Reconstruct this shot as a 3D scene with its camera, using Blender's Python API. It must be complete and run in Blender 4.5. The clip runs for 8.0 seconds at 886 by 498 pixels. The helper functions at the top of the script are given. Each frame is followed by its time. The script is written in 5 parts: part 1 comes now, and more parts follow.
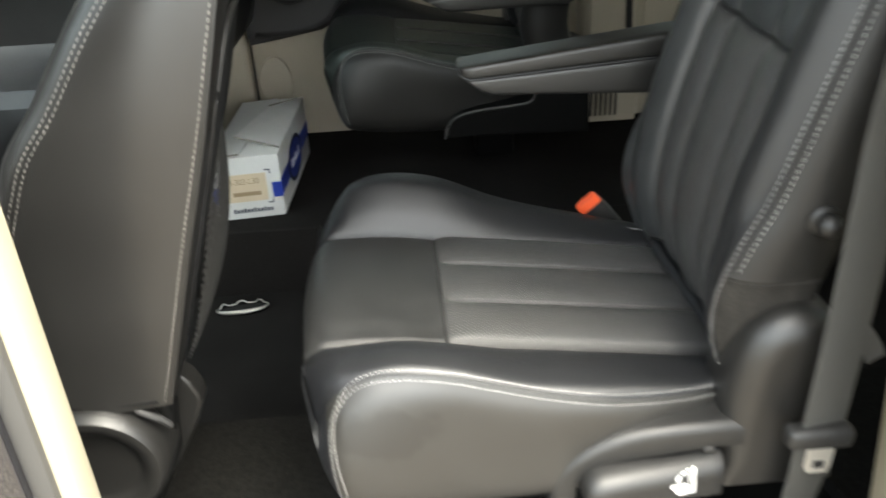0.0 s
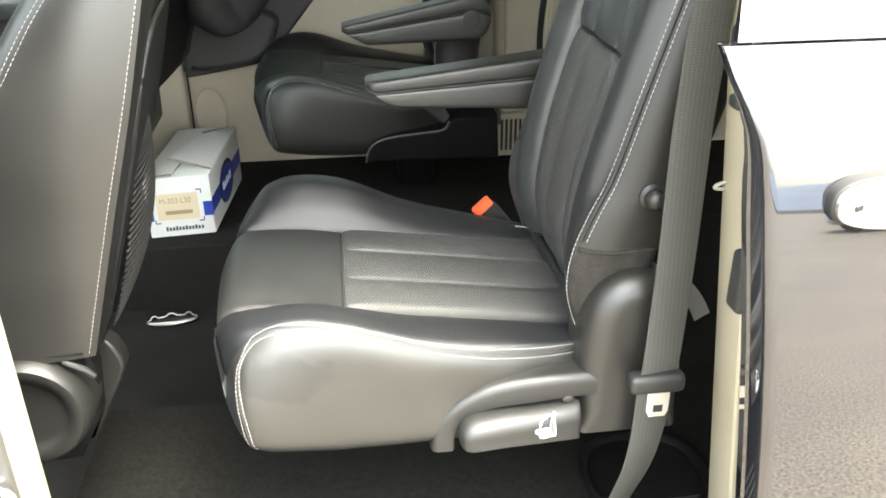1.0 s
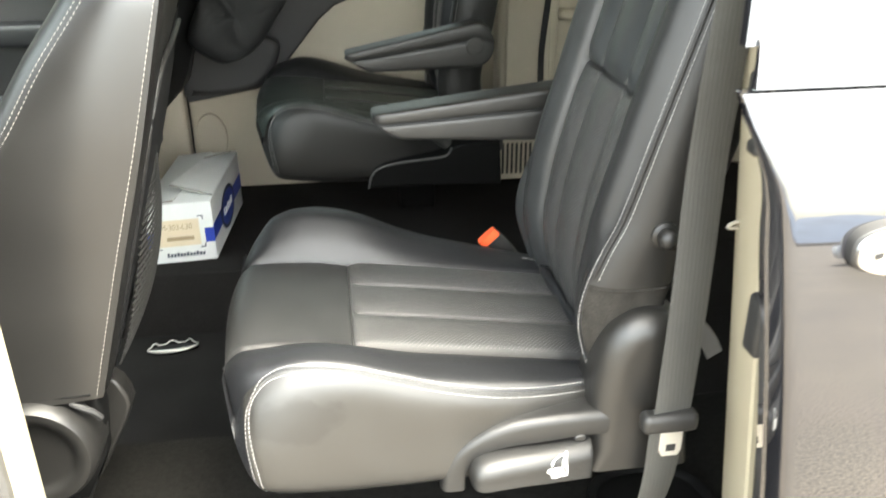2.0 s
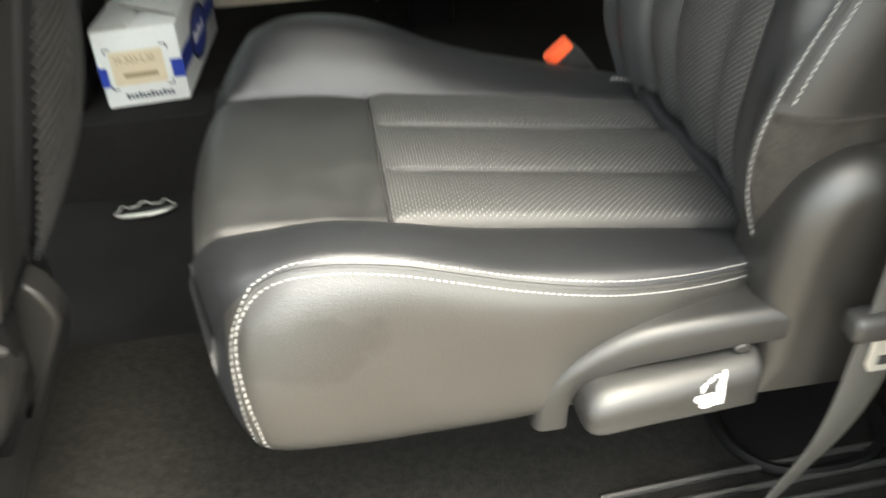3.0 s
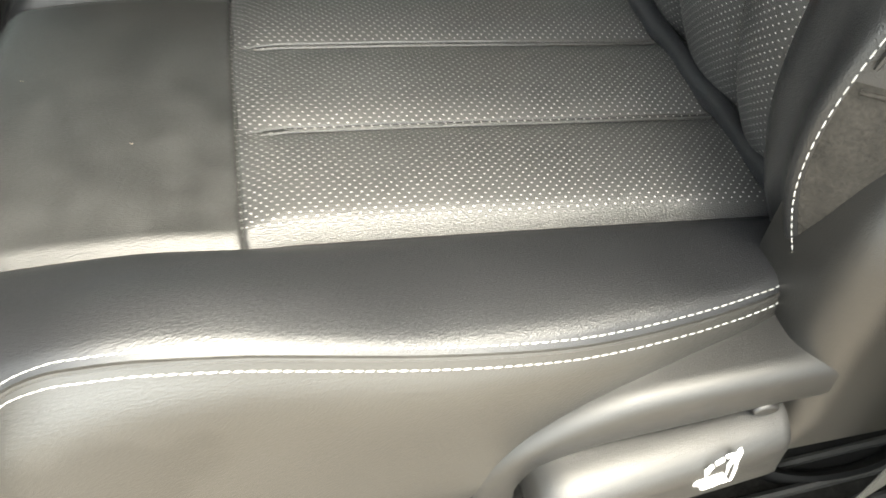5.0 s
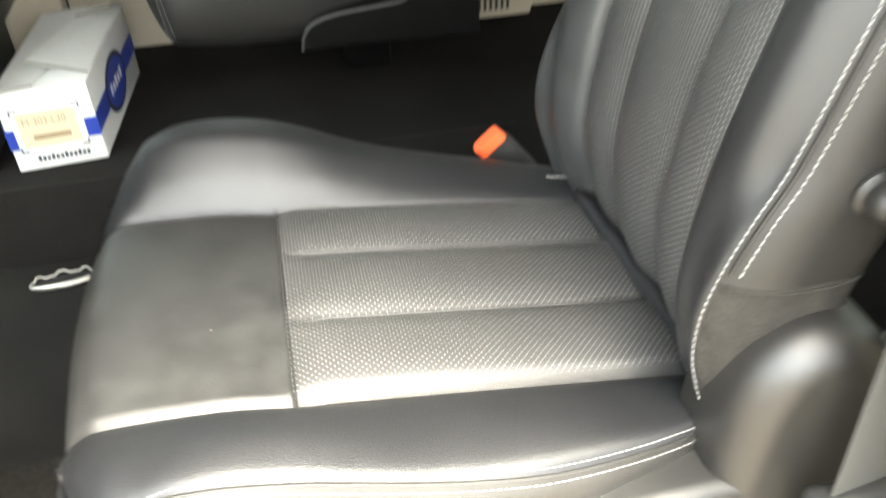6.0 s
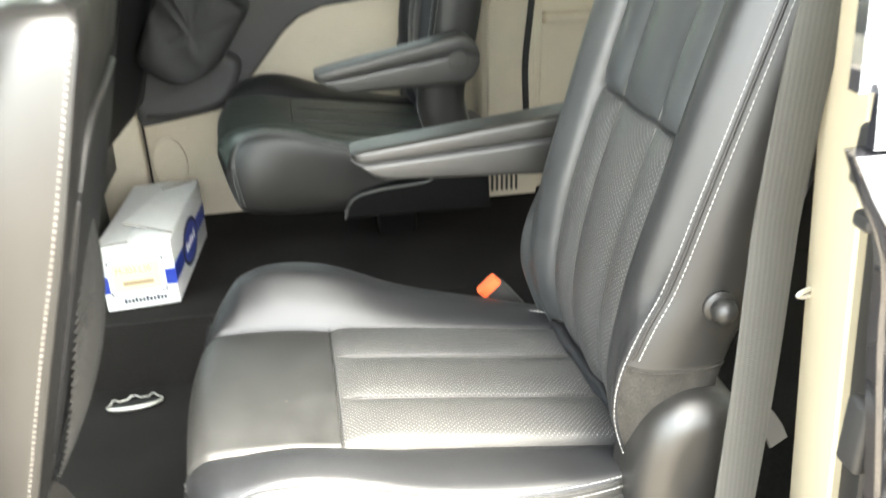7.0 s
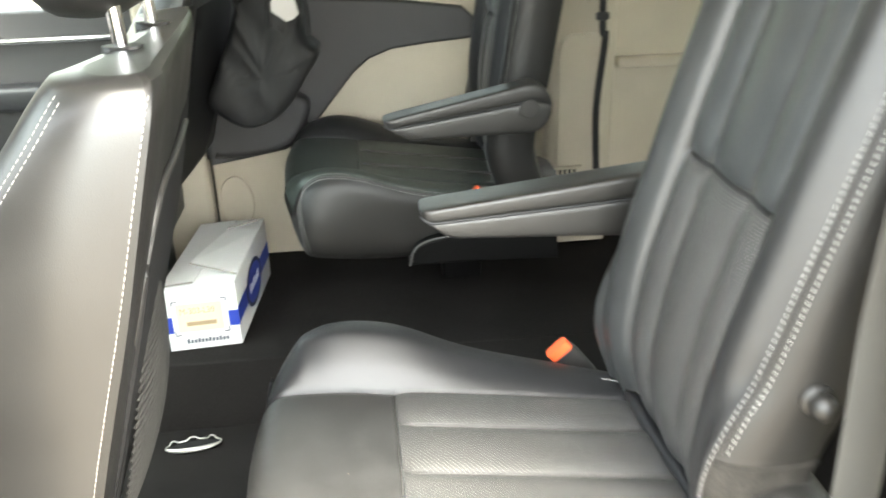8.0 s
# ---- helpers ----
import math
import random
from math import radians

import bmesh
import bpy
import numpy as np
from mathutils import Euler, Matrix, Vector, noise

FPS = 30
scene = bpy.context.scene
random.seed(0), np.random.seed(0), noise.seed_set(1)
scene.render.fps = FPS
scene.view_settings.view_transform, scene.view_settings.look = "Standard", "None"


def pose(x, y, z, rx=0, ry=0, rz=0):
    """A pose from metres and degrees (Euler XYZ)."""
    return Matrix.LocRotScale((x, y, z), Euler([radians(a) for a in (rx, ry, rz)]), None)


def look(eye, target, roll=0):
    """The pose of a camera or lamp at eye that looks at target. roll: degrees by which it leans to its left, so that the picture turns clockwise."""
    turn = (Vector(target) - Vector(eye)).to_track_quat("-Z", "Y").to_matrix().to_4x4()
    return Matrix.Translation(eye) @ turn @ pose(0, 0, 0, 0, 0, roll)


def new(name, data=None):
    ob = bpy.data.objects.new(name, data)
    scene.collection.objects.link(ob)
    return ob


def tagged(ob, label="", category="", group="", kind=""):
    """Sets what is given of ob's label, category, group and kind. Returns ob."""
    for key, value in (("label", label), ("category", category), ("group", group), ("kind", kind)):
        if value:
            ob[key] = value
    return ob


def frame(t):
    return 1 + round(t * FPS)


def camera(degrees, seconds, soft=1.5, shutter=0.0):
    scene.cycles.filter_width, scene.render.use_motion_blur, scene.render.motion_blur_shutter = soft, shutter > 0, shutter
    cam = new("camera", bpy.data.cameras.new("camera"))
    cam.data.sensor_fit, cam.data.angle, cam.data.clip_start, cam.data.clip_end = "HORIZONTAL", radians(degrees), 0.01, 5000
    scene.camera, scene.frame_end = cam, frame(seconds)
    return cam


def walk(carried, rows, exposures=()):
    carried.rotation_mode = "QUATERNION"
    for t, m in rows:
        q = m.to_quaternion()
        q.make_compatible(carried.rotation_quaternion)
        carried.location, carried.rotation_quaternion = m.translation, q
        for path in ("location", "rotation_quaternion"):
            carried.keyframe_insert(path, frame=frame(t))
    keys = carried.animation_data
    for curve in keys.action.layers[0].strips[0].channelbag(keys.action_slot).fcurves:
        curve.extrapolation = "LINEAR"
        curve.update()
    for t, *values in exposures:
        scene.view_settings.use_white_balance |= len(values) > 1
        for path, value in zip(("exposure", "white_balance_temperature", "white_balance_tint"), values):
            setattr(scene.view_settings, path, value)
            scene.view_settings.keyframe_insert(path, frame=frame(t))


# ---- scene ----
from mathutils import bvhtree

cam = camera(55.2, 8.0, soft=1.7, shutter=0.7)
PATH = [
    (0, (-0.035, -0.768, 1.412), (0.049, 0.956, 0.402), -2.8),
    (0.5, (0.003, -0.887, 1.394), (0.182, 0.865, 0.446), -0.7),
    (1, (0.013, -0.951, 1.396), (0.234, 0.824, 0.501), -0.4),
    (1.5, (-0.004, -0.94, 1.408), (0.231, 0.849, 0.548), -0.3),
    (1.7, (-0.006, -0.948, 1.422), (0.252, 0.853, 0.591), 0.3),
    (2.8, (0.006, -0.677, 1.306), (0.14, 0.969, 0.177), -3.8),
    (3, (-0.032, -0.574, 1.238), (0.18, 1.016, 0.043), -2.4),
    (3.5, (-0.021, -0.46, 1.197), (0.214, 1.047, -0.096), -1.6),
    (4, (-0.009, -0.433, 1.2), (0.246, 1.05, -0.118), -1.3),
    (5.3, (0.076, -0.302, 1.166), (0.298, 0.980, -0.352), -2.0),
    (5.5, (0.085, -0.311, 1.19), (0.265, 1.018, -0.294), -3.4),
    (5.7, (0.071, -0.343, 1.226), (0.278, 1.104, -0.138), -3.6),
    (6, (0.033, -0.433, 1.298), (0.333, 1.121, 0.076), -2.2),
    (6.5, (0.005, -0.568, 1.364), (0.35, 1.084, 0.291), -1.3),
    (6.9, (0.0, -0.697, 1.414), (0.299, 1.057, 0.501), -1.8),
    (7, (-0.007, -0.723, 1.417), (0.293, 1.05, 0.541), -1.6),
    (7.5, (-0.017, -0.811, 1.446), (0.254, 1.018, 0.681), -1.8),
    (7.7, (-0.01, -0.757, 1.439), (0.224, 1.071, 0.661), -2.7),
    (8, (-0.014, -0.666, 1.442), (0.156, 1.153, 0.629), -1.8),
]
EXPOSURE = [(0.0, 3.42, 6850, 4), (0.5, 4.27, 6850, 4), (1.0, 4.34, 6950, 4), (1.7, 4.38, 6950, 4), (2.8, 3.87, 7100, 3), (4.2, 4.13, 7200, 3), (5.5, 4.15, 7200, 3), (6.0, 4.84, 7200, 4), (6.5, 5.12, 7200, 4), (7.0, 5.18, 7000, 4), (7.5, 5.15, 6950, 4), (8.0, 5.08, 7050, 4)]
walk(cam, [(t, look(eye, target, roll)) for t, eye, target, roll in PATH], EXPOSURE)

# ---- light ----
world = bpy.data.worlds.new("sky")
scene.world = world
world.use_nodes = True
wn = world.node_tree.nodes
wl = world.node_tree.links
sky = wn.new("ShaderNodeTexSky")
sky.sky_type = "NISHITA"
sky.sun_disc = False
sky.sun_elevation = radians(66)
sky.sun_rotation = radians(139)
sky.air_density = 1.2
sky.dust_density = 5.0
haze = wn.new("ShaderNodeHueSaturation")
haze.inputs["Saturation"].default_value = 0.45
wl.new(sky.outputs[0], haze.inputs["Color"])
wl.new(haze.outputs[0], wn["Background"].inputs[0])
wn["Background"].inputs[1].default_value = 0.15

sun = new("sun", bpy.data.lights.new("sun", "SUN"))
sun.data.energy = 0.6
sun.data.angle = radians(20)
sun.data.color = (1.0, 0.96, 0.9)
sun.matrix_world = look((1.5, -1.7, 5.0), (0, 0, 0))


# ---- materials ----
def material(name, color, rough=0.5, metal=0.0, spec=0.5, grain=0.0, grain_scale=300.0, spread=0.12, spread_scale=6.0, bump=0.0, coat=0.0):
    """A surface with broad tone variation, fine grain and relief."""
    m = bpy.data.materials.new(name)
    m.use_nodes = True
    nt = m.node_tree
    n, l = nt.nodes, nt.links
    b = n["Principled BSDF"]
    b.inputs["Roughness"].default_value = rough
    b.inputs["Metallic"].default_value = metal
    b.inputs["Specular IOR Level"].default_value = spec
    b.inputs["Coat Weight"].default_value = coat
    b.inputs["Coat Roughness"].default_value = 0.012
    co = n.new("ShaderNodeTexCoord")
    big = n.new("ShaderNodeTexNoise")
    big.inputs["Scale"].default_value = spread_scale
    big.inputs["Detail"].default_value = 5
    l.new(co.outputs["Object"], big.inputs["Vector"])
    ramp = n.new("ShaderNodeMapRange")
    ramp.inputs["From Min"].default_value = 0.3
    ramp.inputs["From Max"].default_value = 0.7
    ramp.inputs["To Min"].default_value = 1 - spread
    ramp.inputs["To Max"].default_value = 1 + spread
    l.new(big.outputs[0], ramp.inputs[0])
    fine = n.new("ShaderNodeTexNoise")
    fine.inputs["Scale"].default_value = grain_scale
    fine.inputs["Detail"].default_value = 3
    l.new(co.outputs["Object"], fine.inputs["Vector"])
    mul = n.new("ShaderNodeMath")
    mul.operation = "MULTIPLY_ADD"
    l.new(fine.outputs[0], mul.inputs[0])
    mul.inputs[1].default_value = 2 * grain
    mul.inputs[2].default_value = 1 - grain
    both = n.new("ShaderNodeMath")
    both.operation = "MULTIPLY"
    l.new(ramp.outputs[0], both.inputs[0])
    l.new(mul.outputs[0], both.inputs[1])
    mix = n.new("ShaderNodeVectorMath")
    mix.operation = "SCALE"
    mix.inputs[0].default_value = color
    l.new(both.outputs[0], mix.inputs["Scale"])
    l.new(mix.outputs[0], b.inputs["Base Color"])
    if bump:
        bn = n.new("ShaderNodeBump")
        bn.inputs["Strength"].default_value = bump
        bn.inputs["Distance"].default_value = 0.001
        l.new(fine.outputs[0], bn.inputs["Height"])
        l.new(bn.outputs[0], b.inputs["Normal"])
    rr = n.new("ShaderNodeMapRange")
    rr.inputs["To Min"].default_value = max(rough - 0.08, 0.02)
    rr.inputs["To Max"].default_value = min(rough + 0.08, 1)
    l.new(big.outputs[0], rr.inputs[0])
    l.new(rr.outputs[0], b.inputs["Roughness"])
    return m


def leather_material(name, color, rough, holes=0.0, cloud=0.10, cloud_scale=14, grain=0.32, spec=0.8, gleam=(1.0, 1.0, 1.0)):
    """Grained leather; holes: the pitch of the punched dots in metres, 0 for none."""
    m = material(name, color, rough, spread=cloud, spread_scale=cloud_scale, grain=0.0, spec=spec)
    n, l = m.node_tree.nodes, m.node_tree.links
    b = n["Principled BSDF"]
    b.inputs["Specular Tint"].default_value = (*gleam, 1)
    co = n.new("ShaderNodeTexCoord")
    v = n.new("ShaderNodeTexVoronoi")
    v.inputs["Scale"].default_value = 1050
    l.new(co.outputs["Object"], v.inputs["Vector"])
    wr = n.new("ShaderNodeTexNoise")
    wr.inputs["Scale"].default_value = 45
    wr.inputs["Detail"].default_value = 4
    l.new(co.outputs["Object"], wr.inputs["Vector"])
    add = n.new("ShaderNodeMath")
    add.operation = "MULTIPLY_ADD"
    l.new(wr.outputs[0], add.inputs[0])
    add.inputs[1].default_value = 0.12
    l.new(v.outputs["Distance"], add.inputs[2])
    bn = n.new("ShaderNodeBump")
    bn.inputs["Strength"].default_value = grain
    bn.inputs["Distance"].default_value = 0.0006
    l.new(add.outputs[0], bn.inputs["Height"])
    l.new(bn.outputs[0], b.inputs["Normal"])
    if holes:
        uv = n.new("ShaderNodeUVMap")
        uv.uv_map = "metres"
        rot = n.new("ShaderNodeMapping")
        rot.inputs["Rotation"].default_value = (0, 0, radians(45))
        rot.inputs["Scale"].default_value = (1 / holes, 1 / holes, 1)
        l.new(uv.outputs[0], rot.inputs[0])
        fr = n.new("ShaderNodeVectorMath")
        fr.operation = "FRACTION"
        l.new(rot.outputs[0], fr.inputs[0])
        sb = n.new("ShaderNodeVectorMath")
        sb.operation = "SUBTRACT"
        l.new(fr.outputs[0], sb.inputs[0])
        sb.inputs[1].default_value = (0.5, 0.5, 0)
        ln = n.new("ShaderNodeVectorMath")
        ln.operation = "LENGTH"
        l.new(sb.outputs[0], ln.inputs[0])
        dot = n.new("ShaderNodeMapRange")
        dot.inputs["From Min"].default_value = 0.07
        dot.inputs["From Max"].default_value = 0.135
        dot.inputs["To Min"].default_value = 1
        dot.inputs["To Max"].default_value = 0
        l.new(ln.outputs["Value"], dot.inputs[0])
        old = b.inputs["Base Color"].links[0].from_socket
        cm = n.new("ShaderNodeMix")
        cm.data_type = "RGBA"
        l.new(dot.outputs[0], cm.inputs[0])
        l.new(old, cm.inputs["A"])
        cm.inputs["B"].default_value = (0.50, 0.495, 0.48, 1)
        l.new(cm.outputs["Result"], b.inputs["Base Color"])
    return m


# the bluish gleam tints in the sky's reflection on the bolsters
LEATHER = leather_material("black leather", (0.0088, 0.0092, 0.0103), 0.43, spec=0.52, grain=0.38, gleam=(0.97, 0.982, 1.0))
LEATHER_SIDE = leather_material("grey-black vinyl", (0.0158, 0.0152, 0.0139), 0.38, grain=0.3, spec=0.68)
LEATHER_HOLES = leather_material("perforated leather", (0.0240, 0.0243, 0.0243), 0.43, 0.0042, grain=0.55, spec=0.70)
# paler than the plain black leather, with cloudy tone variation
LEATHER_MOTTLED = leather_material("mottled black leather", (0.0190, 0.0192, 0.0190), 0.44, 0.0, 0.34, 40, spec=0.52, grain=0.38)
# darker tone for the backrest's near bolster, shade included in the colour
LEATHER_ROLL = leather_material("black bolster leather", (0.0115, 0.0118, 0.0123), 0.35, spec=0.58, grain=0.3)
# same leather made paler, with the daylight falling on the backrest in its colour
LEATHER_BACK_LIT = leather_material("lit black backrest leather", (0.0260, 0.0275, 0.0280), 0.39, 0.0, 0.2, 18, grain=0.4, spec=0.68)
# the far window's greenish sheen is put into base colour and gleam
LEATHER_FAR_SHEEN = leather_material("black seat leather with painted green sheen", (0.0300, 0.0365, 0.0330), 0.40, 0.0, 0.2, 18, grain=0.4, spec=0.82, gleam=(0.90, 1.0, 0.96))
LEATHER_UPPER = leather_material("smooth blue-black leather", (0.0265, 0.0295, 0.0310), 0.40, 0.0, 0.15, 18, grain=0.3, spec=0.8)
LEATHER_FRONT = leather_material("grey-black seat leather", (0.0138, 0.0134, 0.0127), 0.34, grain=0.12, spec=0.60)
SUEDE = material("napped panel", (0.0190, 0.0175, 0.0152), 0.9, spec=0.2, grain=0.6, grain_scale=420, bump=0.9, spread=0.3, spread_scale=60)
HINGE_PLASTIC = material("moulded black hinge plastic", (0.0120, 0.0115, 0.0106), 0.36, spec=0.58, grain=0.15, grain_scale=1300, bump=0.3)
LEATHER_MATTE = leather_material("dull black vinyl", (0.0095, 0.0092, 0.0087), 0.40, spec=0.42, grain=0.3)
PLASTIC = material("black plastic", (0.0135, 0.0133, 0.0128), 0.45, spec=0.5, grain=0.15, grain_scale=1300, bump=0.3)
PLASTIC_GREY = material("grey plastic", (0.042, 0.041, 0.039), 0.5, grain=0.05, grain_scale=900, bump=0.15)
DARK_TRIM = material("dark door trim", (0.035, 0.034, 0.035), 0.55, grain=0.15, grain_scale=700, bump=0.3)
BEIGE = material("beige trim", (0.43, 0.38, 0.30), 0.55, grain=0.06, grain_scale=600, bump=0.15, spread=0.06)
CREAM = material("cream trim", (0.33, 0.295, 0.215), 0.5, grain=0.04, spread=0.05)
CARPET = material("charcoal carpet", (0.0088, 0.0084, 0.0075), 0.95, spec=0.1, grain=0.6, grain_scale=300, bump=1.0, spread=0.38, spread_scale=110)
CARPET_DARK = material("black carpet", (0.0150, 0.0138, 0.0133), 0.95, spec=0.05, grain=0.6, grain_scale=420, bump=0.8, spread=0.2)


def web_material(name, color):
    """Woven webbing: fine ribs across and a few warp lines along."""
    m = material(name, color, 0.65, grain=0.2, grain_scale=700, bump=0.3, spread=0.08)
    n, l = m.node_tree.nodes, m.node_tree.links
    b = n["Principled BSDF"]
    co = n.new("ShaderNodeTexCoord")
    old = b.inputs["Base Color"].links[0].from_socket
    for axis, scale, low in (("Z", 143, 0.28), ("X", 58, 0.95)):
        w = n.new("ShaderNodeTexWave")
        w.bands_direction = axis
        w.inputs["Scale"].default_value = scale
        w.inputs["Distortion"].default_value = 0.6
        l.new(co.outputs["Object"], w.inputs["Vector"])
        r = n.new("ShaderNodeMapRange")
        r.inputs["To Min"].default_value = low
        r.inputs["To Max"].default_value = 1.3
        l.new(w.outputs["Fac"], r.inputs[0])
        sc = n.new("ShaderNodeVectorMath")
        sc.operation = "SCALE"
        l.new(old, sc.inputs[0])
        l.new(r.outputs[0], sc.inputs["Scale"])
        old = sc.outputs[0]
    l.new(old, b.inputs["Base Color"])
    return m


WEB = web_material("grey belt webbing", (0.043, 0.0425, 0.0385))
NICKEL = material("worn nickel", (0.72, 0.70, 0.64), 0.38, metal=0.85, spread=0.08)
THREAD_DARK = material("grey thread", (0.085, 0.083, 0.078), 0.75, grain=0.2, grain_scale=900)
THREAD_BEIGE = material("beige thread", (0.225, 0.216, 0.195), 0.75, grain=0.25, grain_scale=900)
THREAD = material("pale thread", (0.34, 0.336, 0.325), 0.75, grain=0.25, grain_scale=900)
CHROME = material("chrome", (0.75, 0.75, 0.75), 0.12, metal=1.0, spread=0.05)
PAINT = material("black car paint", (0.010, 0.010, 0.012), 0.03, spread=0.05, spec=0.7, coat=1.0)
for old_link in list(PAINT.node_tree.nodes["Principled BSDF"].inputs["Roughness"].links):
    PAINT.node_tree.links.remove(old_link)
NET = material("black elastic net", (0.021, 0.0205, 0.0195), 0.6, spec=0.35, grain=0.3, grain_scale=700, bump=0.4)
SEATBACK = material("black seat-back cloth", (0.0065, 0.0065, 0.007), 0.62, spec=0.22, grain=0.3, grain_scale=500, bump=0.3)
# plastic blackened to hold the deep shade low under the seats
SHADED_PLASTIC = material("dull black plastic darkened for shade", (0.0036, 0.0036, 0.0036), 0.6, spec=0.10, grain=0.1)
RUBBER = material("rubber seal", (0.009, 0.009, 0.009), 0.6, grain=0.1)
def stained(name, base, centre, radii, depth):
    """The same vinyl with one faint handled stain."""
    m = base.copy()
    m.name = name
    n, l = m.node_tree.nodes, m.node_tree.links
    b = n["Principled BSDF"]
    co = n.new("ShaderNodeTexCoord")
    mp = n.new("ShaderNodeMapping")
    mp.vector_type = "TEXTURE"
    mp.inputs["Location"].default_value = centre
    mp.inputs["Scale"].default_value = radii
    l.new(co.outputs["Object"], mp.inputs[0])
    ln = n.new("ShaderNodeVectorMath")
    ln.operation = "LENGTH"
    l.new(mp.outputs[0], ln.inputs[0])
    nz = n.new("ShaderNodeTexNoise")
    nz.inputs["Scale"].default_value = 38
    nz.inputs["Detail"].default_value = 6
    l.new(co.outputs["Object"], nz.inputs["Vector"])
    ad = n.new("ShaderNodeMath")
    ad.operation = "MULTIPLY_ADD"
    l.new(nz.outputs[0], ad.inputs[0])
    ad.inputs[1].default_value = 1.3
    l.new(ln.outputs["Value"], ad.inputs[2])
    mr = n.new("ShaderNodeMapRange")
    mr.inputs["From Min"].default_value = 1.45
    mr.inputs["From Max"].default_value = 1.72
    mr.inputs["To Min"].default_value = depth
    mr.inputs["To Max"].default_value = 1.0
    l.new(ad.outputs[0], mr.inputs[0])
    old = b.inputs["Base Color"].links[0].from_socket
    sc = n.new("ShaderNodeVectorMath")
    sc.operation = "SCALE"
    l.new(old, sc.inputs[0])
    l.new(mr.outputs[0], sc.inputs["Scale"])
    l.new(sc.outputs[0], b.inputs["Base Color"])
    dull = n.new("ShaderNodeMath")
    dull.operation = "MULTIPLY"
    dull.inputs[1].default_value = b.inputs["Specular IOR Level"].default_value
    l.new(mr.outputs[0], dull.inputs[0])
    l.new(dull.outputs[0], b.inputs["Specular IOR Level"])
    return m


SIDE_STAINED = stained("stained grey-black vinyl", LEATHER_SIDE, (-0.070, -0.115, 0.812), (0.060, 0.2, 0.028), 0.87)
RED = material("orange-red plastic", (0.72, 0.095, 0.03), 0.4, spread=0.05)
CARD = material("white cardboard", (0.66, 0.66, 0.645), 0.75, grain=0.05, grain_scale=200, spread=0.05, bump=0.1)
# darkened card tone that paints the shadow line under the flaps
FLAP_SHADE = material("flap shadow grey", (0.26, 0.245, 0.22), 0.85, grain=0.1, grain_scale=200)
PAPER = material("pale grey paper", (0.46, 0.44, 0.42), 0.85, grain=0.05, grain_scale=200)
LABEL = material("cream paper label", (0.60, 0.50, 0.36), 0.7, grain=0.04)
INK = material("dark print", (0.03, 0.035, 0.06), 0.7)
INK_TAN = material("faded brown print", (0.30, 0.22, 0.13), 0.7)
BLUE = material("blue print", (0.015, 0.04, 0.30), 0.5, spread=0.06)
WHITE = material("white print", (0.85, 0.85, 0.83), 0.6)
CLOTH = material("black bag cloth", (0.0135, 0.0135, 0.0142), 0.62, spec=0.32, grain=0.3, grain_scale=500, bump=0.5, spread=0.25, spread_scale=12)
ASPHALT = material("weathered asphalt", (0.135, 0.116, 0.092), 0.9, grain=1.7, grain_scale=62, bump=0.4, spread=0.2, spread_scale=0.8)
LEAF = material("hedge leaves", (0.07, 0.11, 0.035), 0.6, grain=0.5, grain_scale=8, spread=0.4, spread_scale=3)
CAR_RED = material("red car paint", (0.45, 0.02, 0.03), 0.25, spread=0.05, coat=1.0)
CAR_SILVER = material("silver car paint", (0.42, 0.44, 0.46), 0.3, metal=0.4, spread=0.05, coat=1.0)
TINT_DARK = material("dark car glass", (0.05, 0.07, 0.09), 0.1, spread=0.05)
# distance haze is mixed into this colour; bare woods would be darker and greener
HILL = material("wooded slope, haze in its colour", (0.16, 0.20, 0.27), 0.9, grain=0.3, grain_scale=2, spread=0.2, spread_scale=0.1)
HEADLINER = material("light headliner cloth", (0.66, 0.63, 0.57), 0.9, grain=0.1)


def glass_material(name, tone, ior=1.5):
    m = bpy.data.materials.new(name)
    m.use_nodes = True
    n, l = m.node_tree.nodes, m.node_tree.links
    n.remove(n["Principled BSDF"])
    tr = n.new("ShaderNodeBsdfTransparent")
    tr.inputs[0].default_value = tone
    gl = n.new("ShaderNodeBsdfGlossy")
    gl.inputs["Roughness"].default_value = 0.02
    fr = n.new("ShaderNodeFresnel")
    fr.inputs["IOR"].default_value = ior
    mx = n.new("ShaderNodeMixShader")
    l.new(fr.outputs[0], mx.inputs[0])
    l.new(tr.outputs[0], mx.inputs[1])
    l.new(gl.outputs[0], mx.inputs[2])
    l.new(mx.outputs[0], n["Material Output"].inputs[0])
    return m


GLASS = glass_material("window glass", (0.86, 0.9, 0.88, 1))
TINT = glass_material("privacy glass", (0.50, 0.525, 0.505, 1), 1.8)


# ---- building tools ----
def mesh_of(name, bm, mat, smooth=True):
    bmesh.ops.recalc_face_normals(bm, faces=bm.faces)
    me = bpy.data.meshes.new(name)
    bm.to_mesh(me)
    bm.free()
    me.materials.append(mat)
    for p in me.polygons:
        p.use_smooth = smooth
    if smooth:
        me.set_sharp_from_angle(angle=radians(38))
    return me


def thing(name, at, label, category, kind="", group=""):
    ob = new(name)
    ob.location = at
    ob.empty_display_size = 0.05
    return tagged(ob, label, category, group, kind)


def part(name, bm, mat, parent, label="", smooth=True):
    """One mesh, with its corners in world places, under a thing or a part."""
    ob = new(name, mesh_of(name, bm, mat, smooth))
    at = Vector((0, 0, 0))
    p = parent
    while p:
        at += p.location
        p = p.parent
    ob.parent = parent
    ob.location = -at
    if label:
        ob["label"] = label
    return ob


